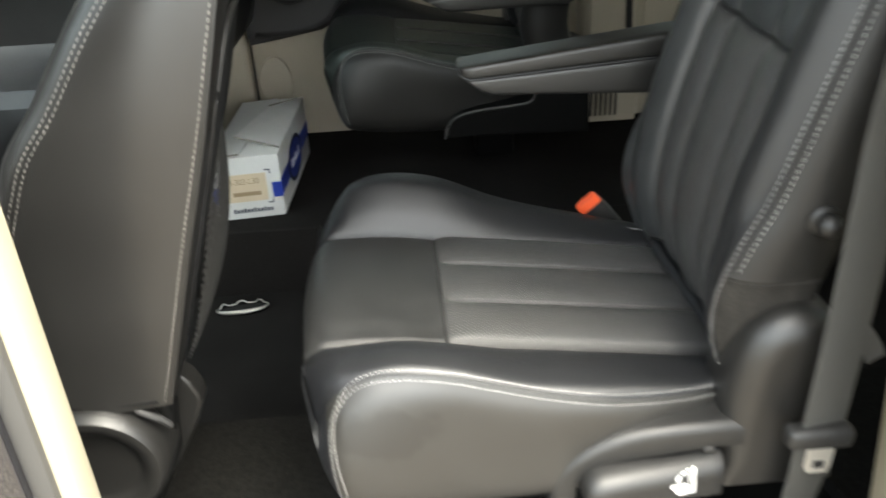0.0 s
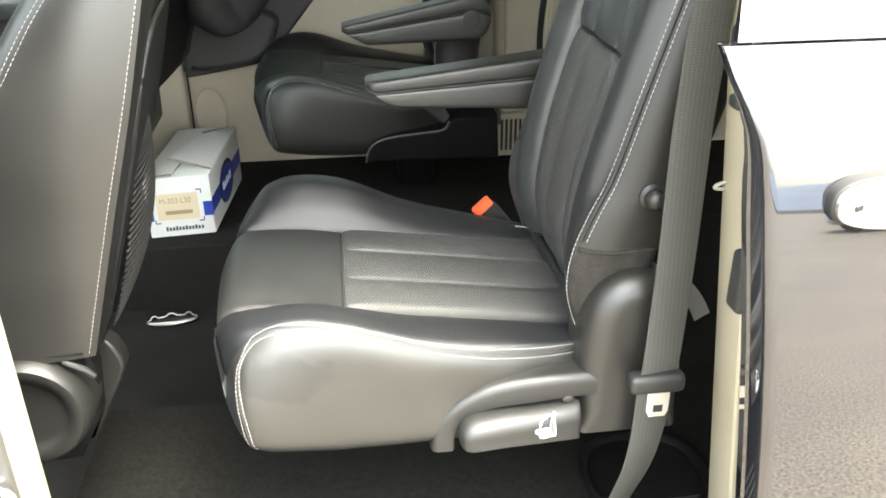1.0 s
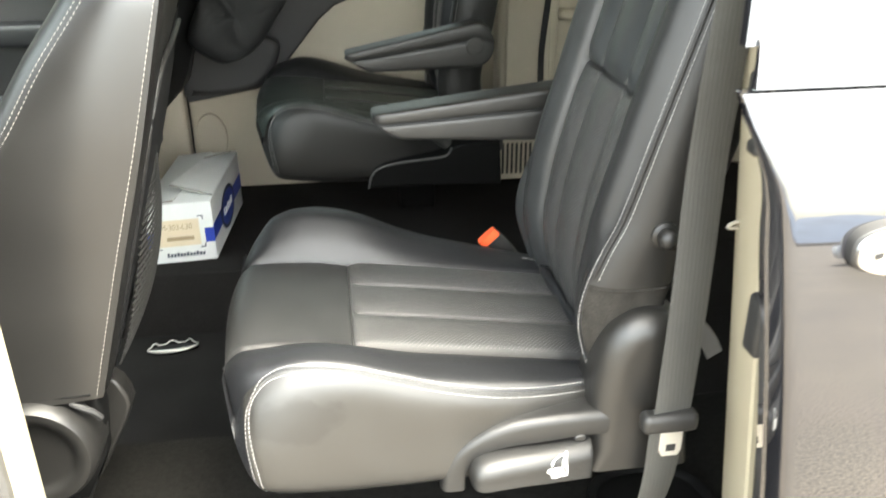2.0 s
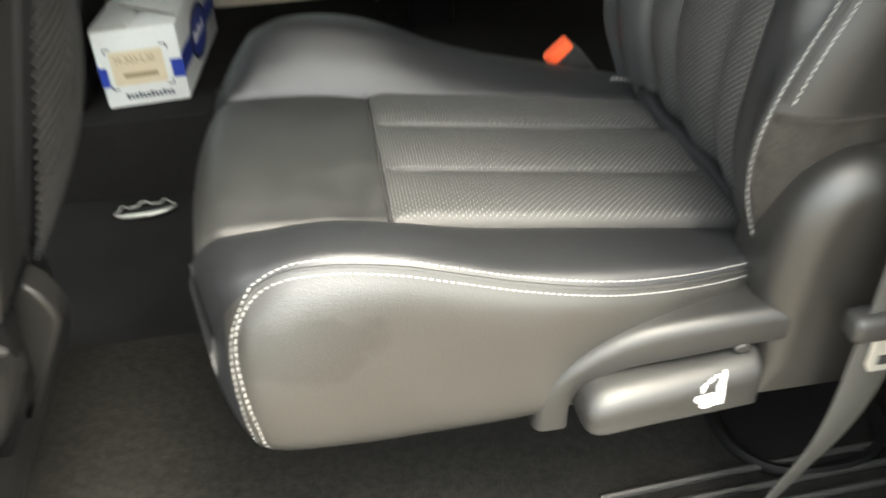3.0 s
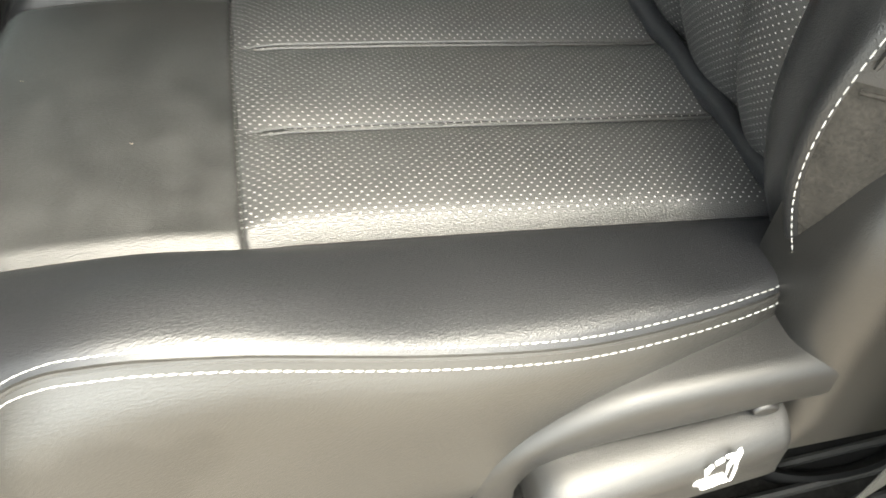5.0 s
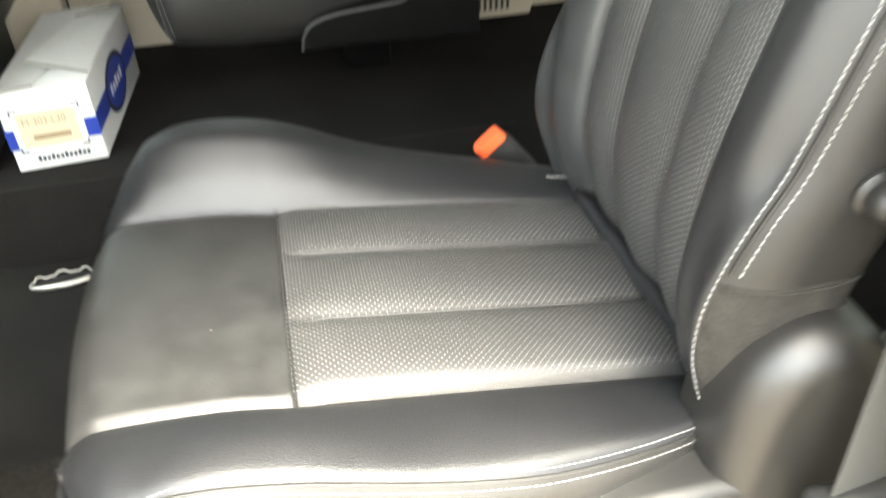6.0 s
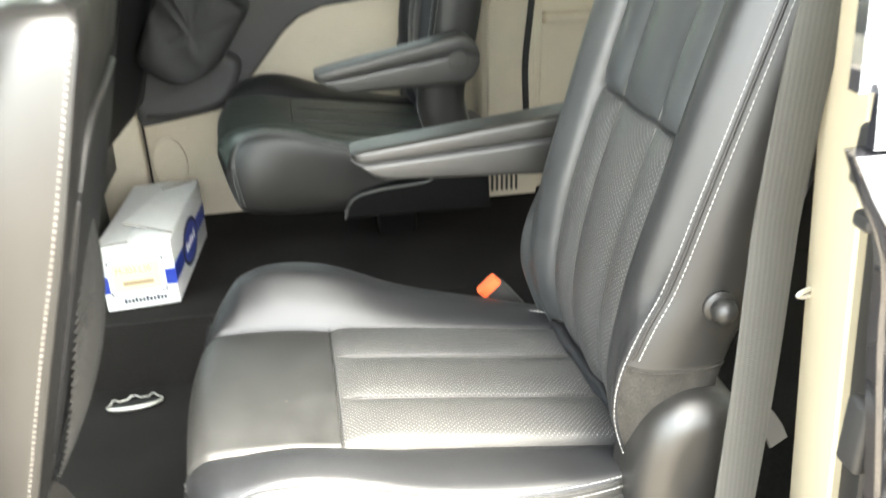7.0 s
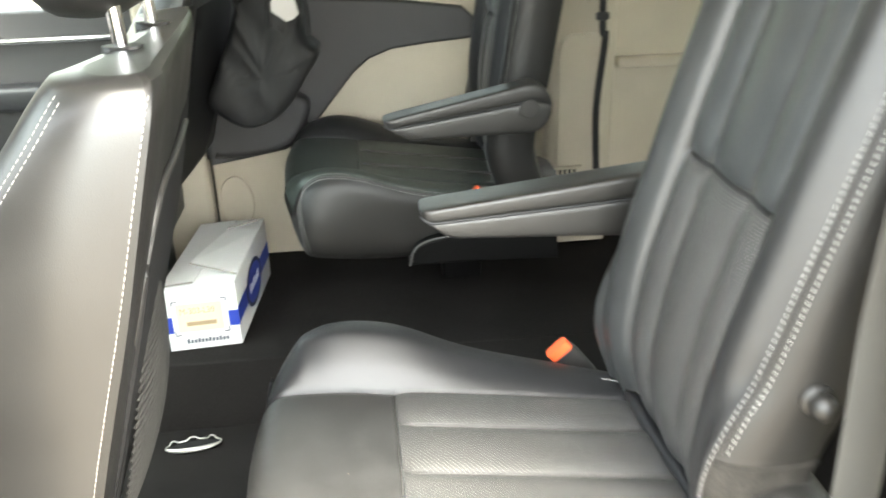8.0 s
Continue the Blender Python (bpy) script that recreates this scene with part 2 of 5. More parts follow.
def solid(name, bm, mat, label, category, kind="", group="", smooth=True):
    """One mesh that is a thing by itself."""
    return tagged(new(name, mesh_of(name, bm, mat, smooth)), label, category, group, kind)


def lerp(table, x):
    """Smooth reading of a table of (x, value)."""
    if x <= table[0][0]:
        return table[0][1]
    for i in range(len(table) - 1):
        (a, va), (b, vb) = table[i], table[i + 1]
        if x <= b:
            pa = table[i - 1] if i else (2 * a - b, 2 * va - vb)
            pb = table[i + 2] if i + 2 < len(table) else (2 * b - a, 2 * vb - va)
            h = b - a
            ma, mb = (vb - pa[1]) / (b - pa[0]), (pb[1] - va) / (pb[0] - a)
            s = (x - a) / h
            return (2 * s**3 - 3 * s * s + 1) * va + (s**3 - 2 * s * s + s) * h * ma + (3 * s * s - 2 * s**3) * vb + (s**3 - s * s) * h * mb
    return table[-1][1]


def curve_through(points, each=8, closed=False):
    """Points of a Catmull-Rom curve through the given ones."""
    pts = [Vector(p) for p in points]
    n = len(pts)
    out = []
    for i in range(n if closed else n - 1):
        p0 = pts[(i - 1) % n] if closed or i else 2 * pts[0] - pts[1]
        p1, p2 = pts[i], pts[(i + 1) % n]
        p3 = pts[(i + 2) % n] if closed or i + 2 < n else 2 * pts[-1] - pts[-2]
        for k in range(each):
            s = k / each
            out.append(0.5 * (2 * p1 + (p2 - p0) * s + (2 * p0 - 5 * p1 + 4 * p2 - p3) * s * s + (3 * p1 - p0 - 3 * p2 + p3) * s**3))
    if not closed:
        out.append(pts[-1])
    return out


def loft(rings, closed=True, caps=True, bm=None):
    bm = bm or bmesh.new()
    vs = [[bm.verts.new(p) for p in r] for r in rings]
    n = len(rings[0])
    for a, b in zip(vs, vs[1:]):
        for i in range(n if closed else n - 1):
            j = (i + 1) % n
            bm.faces.new((a[i], a[j], b[j], b[i]))
    if caps and closed:
        bm.faces.new(vs[0][::-1])
        bm.faces.new(vs[-1])
    return bm


def block(x0, x1, y0, y1, z0, z1, bevel=0.0, segments=2, bm=None):
    bm = bm or bmesh.new()
    r = bmesh.ops.create_cube(bm, size=1.0)
    for v in r["verts"]:
        v.co = Vector((x0 if v.co.x < 0 else x1, y0 if v.co.y < 0 else y1, z0 if v.co.z < 0 else z1))
    if bevel:
        es = {e for v in r["verts"] for e in v.link_edges}
        bmesh.ops.bevel(bm, geom=list(es), offset=bevel, segments=segments, affect="EDGES", profile=0.5)
    return bm


def plate(outline, y0, y1, bevel=0.0, segments=3, bm=None):
    """A flat piece with the outline (x, z), from y0 to y1, the edges at y0 rounded."""
    bm = bm or bmesh.new()
    n = len(outline)
    turn = math.copysign(1, sum(outline[i - 1][0] * outline[i][1] - outline[i][0] * outline[i - 1][1] for i in range(n)))
    rings = []
    sgn = 1 if y1 > y0 else -1
    if bevel:
        for k in range(-1, segments + 1):
            a = math.pi / 2 * max(k, 0) / segments
            shrink, dy = bevel * (1 - math.sin(a)), bevel * (1 - math.cos(a))
            if k < 0:
                shrink = bevel * 1.12 + 0.0004
            ring = []
            for i in range(n):
                p, q, r = Vector(outline[i - 1]), Vector(outline[i]), Vector(outline[(i + 1) % n])
                t = (r - p).normalized()
                nrm = Vector((-t.y, t.x)) * turn
                w = q + nrm * shrink
                ring.append((w.x, y0 + sgn * dy, w.y))
            rings.append(ring)
    else:
        rings.append([(x, y0, z) for x, z in outline])
    rings.append([(x, y1, z) for x, z in outline])
    return loft(rings, bm=bm)


def tube(points, r, sides=8, bm=None):
    bm = bm or bmesh.new()
    pts = [Vector(p) for p in points]
    rings = []
    for i, p in enumerate(pts):
        d = (pts[min(i + 1, len(pts) - 1)] - pts[max(i - 1, 0)]).normalized()
        a = d.cross(Vector((0, 0, 1)) if abs(d.z) < 0.9 else Vector((1, 0, 0))).normalized()
        b = d.cross(a)
        rr = r(i / (len(pts) - 1)) if callable(r) else r
        rings.append([p + (a * math.cos(k) + b * math.sin(k)) * rr for k in [2 * math.pi * s / sides for s in range(sides)]])
    return loft(rings, bm=bm)


def ribbon(points, across, width, thick, bm=None):
    """A strap: points along its middle, across its direction in width."""
    bm = bm or bmesh.new()
    pts = [Vector(p) for p in points]
    rings = []
    for i, p in enumerate(pts):
        d = (pts[min(i + 1, len(pts) - 1)] - pts[max(i - 1, 0)]).normalized()
        a = Vector(across[i] if isinstance(across, list) else across).normalized()
        a = (a - d * a.dot(d)).normalized()
        b = d.cross(a)
        h, t = width / 2, thick / 2
        rings.append([p + a * x * h + b * y * t for x, y in ((-1, -0.6), (-0.96, -1), (0.96, -1), (1, -0.6), (1, 0.6), (0.96, 1), (-0.96, 1), (-1, 0.6))])
    return loft(rings, bm=bm)


def stitches(points, length=0.0046, gap=0.0022, r=0.0006, bm=None):
    """A run of short threads along a line."""
    bm = bm or bmesh.new()
    pts = [Vector(p) for p in points]
    at = 0.0
    seg = [(a, b, (b - a).length) for a, b in zip(pts, pts[1:])]
    total = sum(s[2] for s in seg)

    def place(d):
        for a, b, q in seg:
            if d <= q:
                return a.lerp(b, d / q if q else 0)
            d -= q
        return pts[-1]

    while at + length < total:
        a, b = place(at), place(at + length)
        d = (b - a).normalized()
        u = d.cross(Vector((0.3, 0.5, 0.8))).normalized()
        w = d.cross(u)
        vs = []
        for q, rr in ((a, 0.5), (a.lerp(b, 0.25), 1), (a.lerp(b, 0.75), 1), (b, 0.5)):
            vs.append([bm.verts.new(q + (u * math.cos(k) + w * math.sin(k)) * r * rr) for k in (0.8, 2.4, 3.9, 5.5)])
        for e, f in zip(vs, vs[1:]):
            for i in range(4):
                bm.faces.new((e[i], e[(i + 1) % 4], f[(i + 1) % 4], f[i]))
        at += length + gap
    return bm


def mirrored(bm, flip):
    """Moves a built piece to the other side of the car; flip is (mirror sum, shift in x) or None."""
    if flip:
        for v in bm.verts:
            v.co.y = flip[0] - v.co.y
            v.co.x += flip[1]
    return bm


# ---- second-row seat ----
SEAM_Z = [(-0.160, 0.826), (-0.150, 0.838), (-0.134, 0.846), (-0.05, 0.843), (0.005, 0.834), (0.13, 0.817), (0.31, 0.791), (0.36, 0.785)]
STITCH_Z = [(-0.152, 0.76), (-0.145, 0.79), (-0.136, 0.818), (-0.126, 0.838), (-0.112, 0.853), (-0.096, 0.8625), (-0.080, 0.8685), (-0.045, 0.871), (0.0, 0.8635), (0.04, 0.850), (0.08, 0.8355), (0.12, 0.823), (0.16, 0.8125), (0.20, 0.804), (0.25, 0.7975), (0.29, 0.7945), (0.36, 0.790)]
STITCH_Y = [(-0.160, -0.070), (-0.13, -0.082), (-0.10, -0.086), (-0.04, -0.0905), (0.0, -0.0915), (0.08, -0.089), (0.16, -0.0845), (0.20, -0.079), (0.25, -0.071), (0.30, -0.062), (0.36, -0.060)]
SIDE_Y = [(-0.160, -0.095), (-0.13, -0.116), (-0.10, -0.123), (-0.04, -0.117), (0.0, -0.111), (0.06, -0.105), (0.12, -0.099), (0.20, -0.088), (0.25, -0.076), (0.30, -0.066), (0.36, -0.06)]
BOTTOM_Z = [(-0.160, 0.825), (-0.150, 0.79), (-0.138, 0.744), (-0.125, 0.720), (-0.112, 0.711), (-0.08, 0.705), (-0.04, 0.698), (0.0, 0.692), (0.11, 0.686), (0.36, 0.70)]
CREST_UP = [(-0.160, 0.0), (-0.140, 0.008), (-0.11, 0.021), (-0.05, 0.026), (0.01, 0.024), (0.13, 0.012), (0.23, 0.008), (0.36, 0.0)]
SIDE_IN = [(-0.160, 0.060), (-0.152, 0.034), (-0.145, 0.016), (-0.13, 0.004), (-0.11, 0.0), (0.285, 0.0), (0.305, 0.012), (0.36, 0.030)]


def cushion_section(x, rounding=1.0):
    """Across the cushion at x: control points (y, z) from the near bottom edge over the top to the far one, and where the seams are."""
    z, s, b, c, w = (lerp(t, x) for t in (SEAM_Z, STITCH_Z, BOTTOM_Z, CREST_UP, SIDE_IN))
    w *= rounding
    s = max(s, b + 0.004)
    s = min(s, z + c + 0.02)
    q, m = lerp(STITCH_Y, x), lerp(SIDE_Y, x)
    near = [(0.02, b), (m + 0.029 + w, b + 0.001), (m + 0.007 + w, b + 0.007 * min(1, (s - b) / 0.05)), (m + w, b + 0.18 * (s - b)), (m + 0.002 + w, b + 0.5 * (s - b)), ((q + m) / 2 + w - 0.002, b + 0.84 * (s - b)), (q + w * 0.9, s)]
    top = max(z + c, s + 0.006)
    bol = [(q * 0.88 + w * 0.7, s + 0.64 * (top - s) + 0.0022), (q * 0.58 + w * 0.4, top), (q * 0.25, z + (top - z) * 0.60 + 0.001), (q * 0.07, z + (top - z) * 0.16 + 0.001), (0.001, z - 0.002)]
    return near, bol, z


def front_bow(x, y):
    """How far the middle of the front edge stands forward."""
    return -0.008 * max(0.0, min(1.0, (-0.03 - x) / 0.11)) * math.sin(math.pi * max(0.0, min(1.0, y / 0.30)))


def cushion_grid(relief=1.0, raised=1.0):
    xs = [-0.160 + 0.05 * (1 - math.cos(math.pi / 2 * k / 14)) for k in range(15)] + [-0.110 + 0.0125 * k for k in range(1, 38)]
    xs += [0.36] + [0.003 + d for d in (-0.0045, -0.0024, -0.0011, 0.0, 0.0011, 0.0024, 0.0045)]
    xs.sort()
    rows = []
    for x in xs:
        near, bol, z = cushion_section(x)
        tilt = -0.009
        a = curve_through([(y, zz, 0) for y, zz in near], 5)[:-1]
        b = curve_through([(y, zz, 0) for y, zz in [near[-1]] + bol], 5)
        row = [("side", p) for p in a] + [("bolster", p) for p in b[:-1]]
        soft = max(0.0, min(1.0, (x - 0.002) / 0.018)) * max(0.0, min(1.0, (0.34 - x) / 0.03))
        n = 80
        for k in range(n + 1):
            y = 0.002 + 0.268 * k / n
            ribs = 0.0
            for lo, hi in ((0.0, 0.098), (0.098, 0.192), (0.192, 0.272)):
                if lo <= y < hi:
                    u = (y - lo) / (hi - lo)
                    ribs = 0.0086 * relief * (1 - abs(2 * u - 1) ** (1.9 if y < 0.049 else 2.6 if u < 0.5 else 4))
            edge = min(1.0, min((y - 0.002) / (0.010 + 0.008 * soft), (0.270 - y) / 0.012))
            zz = z + tilt * y / 0.27 - (0.0055 - 0.0035 * soft) * (1 - edge) + ribs * soft * min(1, edge + 0.2) + (1 - soft) * 0.006 * math.sin(math.pi * k / n)
            groove = 0.0035 * math.exp(-(((x - 0.003) / 0.0010) ** 2))
            row.append(("top", Vector((y, zz - groove, 0))))
        near, bol, z = cushion_section(x, 0.4)
        near = [(y, zz - 0.022 * (1 - raised) * max(0.0, 1 - k / 5)) for k, (y, zz) in enumerate(near)]
        a = curve_through([(y, zz, 0) for y, zz in near], 5)[:-1]
        b = curve_through([(y, zz, 0) for y, zz in [near[-1]] + bol], 5)
        edge_row = [("side", p) for p in a] + [("bolster", p) for p in b[:-1]]
        rise = raised * 0.021 * min(1, lerp(CREST_UP, x) / 0.022) + 0.003 * math.exp(-(((x + 0.10) / 0.035) ** 2))
        far = [(0.272 - p.x, p.y + tilt + (rise if q == "bolster" else 0) * min(1, -min(p.x, 0) / 0.05), q) for q, p in reversed(edge_row)]
        row += [(q, Vector((y, zz, 0))) for y, zz, q in far]
        rows.append((x, row))
    return rows


def cushion_parts(seat, flip):
    rows = cushion_grid(0.35, 0.0) if flip else cushion_grid()
    pieces = {"cushion": bmesh.new(), "far_bolster": bmesh.new(), "side_panel": bmesh.new(), "far_panel": bmesh.new(), "front_panel": bmesh.new(), "seat_insert": bmesh.new()}
    half = len(rows[0][1]) // 2
    cache = {k: {} for k in pieces}
    uvs = pieces["seat_insert"].loops.layers.uv.new("metres")

    def vert(kind, i, j):
        got = cache[kind].get((i, j))
        if not got:
            x, row = rows[i]
            p = row[j][1]
            got = cache[kind][(i, j)] = pieces[kind].verts.new((x + front_bow(x, p.x), p.x, p.y))
        return got

    for i in range(len(rows) - 1):
        for j in range(len(rows[0][1]) - 1):
            q = rows[i][1][j][0] if j < half else rows[i][1][j + 1][0]
            if rows[i][1][j][0] == "top" and rows[i][1][j + 1][0] == "top":
                q = "top"
            kind = "side_panel" if q == "side" and j < half else "far_panel" if q == "side" else "cushion"
            if kind == "side_panel" and rows[i + 1][0] < lerp([(0.716, -0.116), (0.745, -0.122), (0.778, -0.128), (0.808, -0.131), (0.830, -0.1275), (0.848, -0.117)], rows[i][1][j][1].y):
                kind = "cushion"
            if kind == "cushion" and j >= half:
                kind = "far_bolster"
            if q == "top":
                edge = rows[i][1][j][1].x < 0.010 or rows[i][1][j][1].x > 0.265
                kind = "seat_insert" if rows[i][0] > 0.0025 else "front_panel"
            f = pieces[kind].faces.new([vert(kind, i, j), vert(kind, i + 1, j), vert(kind, i + 1, j + 1), vert(kind, i, j + 1)])
            if kind == "seat_insert":
                for lp in f.loops:
                    lp[uvs].uv = (0, 0) if edge else (lp.vert.co.x, lp.vert.co.y)
    # the closed front lip, back and underside
    for i in (0, len(rows) - 1):
        k = "cushion"
        pieces[k].faces.new([vert(k, i, j) for j in range(len(rows[0][1]))])
    k = "cushion"
    last = len(rows[0][1]) - 1
    for i in range(len(rows) - 1):
        pieces[k].faces.new([vert(k, i, 0), vert(k, i, last), vert(k, i + 1, last), vert(k, i + 1, 0)])
    for kind, bm in pieces.items():
        # on the far seat the top pieces carry the painted window sheen
        mat = {"side_panel": LEATHER_SIDE if flip else SIDE_STAINED, "far_panel": LEATHER_MATTE, "seat_insert": LEATHER_FAR_SHEEN if flip else LEATHER_HOLES, "front_panel": LEATHER_FAR_SHEEN if flip else LEATHER_MOTTLED, "far_bolster": LEATHER_FAR_SHEEN if flip else LEATHER}.get(kind, LEATHER)
        name = {"far_panel": "side_panel", "far_bolster": "bolster"}.get(kind, kind)
        part(name, mirrored(bm, flip), mat, seat, {"side_panel": "smooth grey-black side panel", "seat_insert": "ribbed perforated leather insert"}.get(name, ""))
    # twin seams of pale thread along both sides of the cushion, laid on its surface
    skin = bmesh.new()
    grid = [[skin.verts.new((x + front_bow(x, p.x), p.x, p.y)) for q, p in row] for x, row in rows]
    for ra, rb in zip(grid, grid[1:]):
        for j in range(len(ra) - 1):
            skin.faces.new((ra[j], ra[j + 1], rb[j + 1], rb[j]))
    skin.normal_update()
    tree = bvhtree.BVHTree.FromBMesh(skin)
    skin.free()
    low = [(-0.1160, -0.112, 0.716), (-0.1220, -0.118, 0.745), (-0.1280, -0.116, 0.778), (-0.1310, -0.108, 0.808), (-0.1275, -0.100, 0.830), (-0.1170, -0.094, 0.848), (-0.1020, -0.089, 0.8605)]
    mid = curve_through(low + [(x, lerp(STITCH_Y, x), lerp(STITCH_Z, x)) for x in [-0.080 + 0.018 * k for k in range(22)] if x < 0.305], 6)
    for side in (0, 1):
        for off in (-0.0050, 0.0, 0.0050):
            line = []
            for i, p in enumerate(mid):
                d = mid[min(i + 1, len(mid) - 1)] - mid[max(i - 1, 0)]
                p = p + Vector((-d.z, 0, d.x)).normalized() * off + Vector((0, 0.5 * off, 0)) * min(1, max(0, (p.x + 0.12) / 0.05))
                if side:
                    p = Vector((p.x, 0.272 - p.y, p.z - 0.009))
                hit, nrm, face, far_off = tree.find_nearest(p)
                if (nrm.y > 0) != bool(side):
                    nrm = -nrm
                line.append(hit + nrm * (0.0003 if off else -0.0005))
            if off:
                part("stitching", mirrored(stitches(line, 0.0039, 0.0016, 0.00040), flip), THREAD, seat, "pale twin stitching")
            else:
                part("piping", mirrored(tube(line, 0.0016, 6), flip), LEATHER_SIDE, seat)
    for y in (0.098, 0.192):
        for dy, lift in ((-0.0028, 0.0034), (0.0028, 0.0030)):
            line = []
            for k in range(27):
                x = 0.008 + 0.0122 * k
                sag = -0.006 * max(0.0, 1 - (x - 0.008) / 0.03) ** 2
                line.append((x, y + dy + sag, cushion_section(x)[2] - 0.009 * y / 0.27 + lift))
            part("channel_seam", mirrored(tube(line, 0.0008, 6), flip), LEATHER_SIDE, seat)
            part("channel_stitching", mirrored(stitches([(x, yy, zz + 0.0008) for x, yy, zz in line], 0.0032, 0.0016, 0.0003), flip), THREAD_DARK, seat)


BACK_X = [(0.78, 0.318), (0.83, 0.298), (0.89, 0.287), (0.96, 0.293), (1.02, 0.304), (1.11, 0.328), (1.2, 0.352), (1.3, 0.381), (1.42, 0.415)]
STITCH_X = [(0.78, 0.314), (0.86, 0.287), (0.90, 0.284), (0.937, 0.291), (0.98, 0.307), (1.018, 0.324), (1.12, 0.354), (1.26, 0.395), (1.42, 0.44)]


def back_row(z):
    """Across the backrest at height z: (kind, (y, x)) from the near rear edge round the front to the far one."""
    f, s = lerp(BACK_X, z), lerp(STITCH_X, z)
    end = max(0.0, (z - 1.36) / 0.06)
    deep = s + 0.105
    s += 0.02 * end * end
    f += 0.03 * end * end
    near = [(0.03, deep + 0.012), (-0.045, deep), (-0.066, deep - 0.012), (-0.070, (s + deep) / 2), (-0.068, s + 0.030), (-0.062, s + 0.013), (-0.052, s)]
    bol = [(-0.044, min(s, f + 0.02) - 0.004), (-0.028, f + 0.002), (-0.008, f), (0.012, f + 0.012), (0.020, f + 0.024)]
    a = curve_through([(y, x, 0) for y, x in near], 4)[:-1]
    b = curve_through([(y, x, 0) for y, x in [near[-1]] + bol], 4)[:-1]
    row = [("side", p) for p in a] + [("bolster", p) for p in b]
    n = 40
    mid = []
    for k in range(n + 1):
        y = 0.020 + 0.230 * k / n
        ribs = 0.0
        for lo, hi in ((0.020, 0.085), (0.085, 0.185), (0.185, 0.25)):
            if lo <= y < hi:
                u = (y - lo) / (hi - lo)
                ribs = 0.0125 * (1 - abs(2 * u - 1) ** 2.3) * min(1.0, 0.25 + abs(z - 1.138) / 0.03)
        groove = 0.008 * math.exp(-(((z - 1.138) / 0.0028) ** 2))
        mid.append(("top", Vector((y, f + 0.028 - ribs + groove, 0))))
    far = [(q, Vector((0.27 - p.x, p.y, 0))) for q, p in reversed(row)]
    return row + mid + far


def leaning(bm, flip):
    """The far seat's back stands a little more upright."""
    if flip:
        for v in bm.verts:
            v.co.x -= 0.13 * max(0.0, v.co.z - 0.92)
    return mirrored(bm, flip)


def backrest_parts(seat, flip):
    zs = sorted([0.785 + 0.0125 * k for k in range(52)] + [1.138 + d for d in (-0.005, -0.0025, 0.0, 0.0025, 0.005)])
    rows = [(z, back_row(z)) for z in zs]
    kinds = ("backrest", "side_panel", "far_panel", "suede_gusset", "far_gusset", "near_bolster", "lower_insert", "upper_insert")
    pieces = {k: bmesh.new() for k in kinds}
    cache = {k: {} for k in kinds}
    uvs = pieces["lower_insert"].loops.layers.uv.new("metres")
    width = len(rows[0][1])

    def vert(kind, i, j):
        got = cache[kind].get((i, j))
        if not got:
            z, row = rows[i]
            p = row[j][1]
            got = cache[kind][(i, j)] = pieces[kind].verts.new((p.y, p.x, z))
        return got

    for i in range(len(rows) - 1):
        for j in range(width - 1):
            a, b = rows[i][1][j][0], rows[i][1][j + 1][0]
            z = rows[i][0]
            kind = "backrest"
            if a == "top" and b == "top":
                kind = "lower_insert" if z < 1.1375 else "upper_insert"
            elif "side" in (a, b) and (a == b or j < width / 2 or b == "side"):
                near = j < width / 2
                kind = ("side_panel" if near else "far_panel") if z > 0.93 else ("suede_gusset" if near else "far_gusset")
            if kind == "backrest" and a == "bolster" and j < width / 2:
                kind = "near_bolster"
            f = pieces[kind].faces.new([vert(kind, i, j), vert(kind, i, j + 1), vert(kind, i + 1, j + 1), vert(kind, i + 1, j)])
            if kind == "lower_insert":
                for lp in f.loops:
                    lp[uvs].uv = (lp.vert.co.z, lp.vert.co.y)
    k = "backrest"
    for i in (0, len(rows) - 1):
        pieces[k].faces.new([vert(k, i, j) for j in range(width)])
    for i in range(len(rows) - 1):
        pieces[k].faces.new([vert(k, i, 0), vert(k, i, width - 1), vert(k, i + 1, width - 1), vert(k, i + 1, 0)])
    # near bolster darker, remaining back paler: light and shade set by leather tone
    mats = {"backrest": LEATHER if flip else LEATHER_BACK_LIT, "near_bolster": LEATHER if flip else LEATHER_ROLL, "upper_insert": LEATHER_UPPER, "side_panel": LEATHER_MATTE, "far_panel": LEATHER_MATTE, "suede_gusset": SUEDE, "far_gusset": LEATHER_MATTE if flip else SUEDE, "lower_insert": LEATHER_HOLES}
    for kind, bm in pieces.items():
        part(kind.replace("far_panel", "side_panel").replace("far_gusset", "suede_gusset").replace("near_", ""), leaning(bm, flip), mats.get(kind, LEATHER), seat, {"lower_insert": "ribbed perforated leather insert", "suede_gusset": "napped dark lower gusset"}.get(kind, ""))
    for off in (-0.0045, 0.0008, 0.006):
        line = []
        for z in [0.80 + 0.012 * k for k in range(50)]:
            if off >= 0 and z < 0.94:
                continue
            s = lerp(STITCH_X, z)
            line.append((s + off, -0.0545 if off < 0 else -0.0565 if off < 0.002 else -0.0605, z))
        if flip:
            line = [(x, 0.27 - y, z) for x, y, z in line]
        if off == 0.0008:
            part("piping", leaning(tube(line, 0.0014, 6), flip), LEATHER_MATTE, seat)
        else:
            part("stitching", leaning(stitches(line, 0.0046, 0.0018, 0.00040), flip), THREAD, seat, "pale twin stitching")
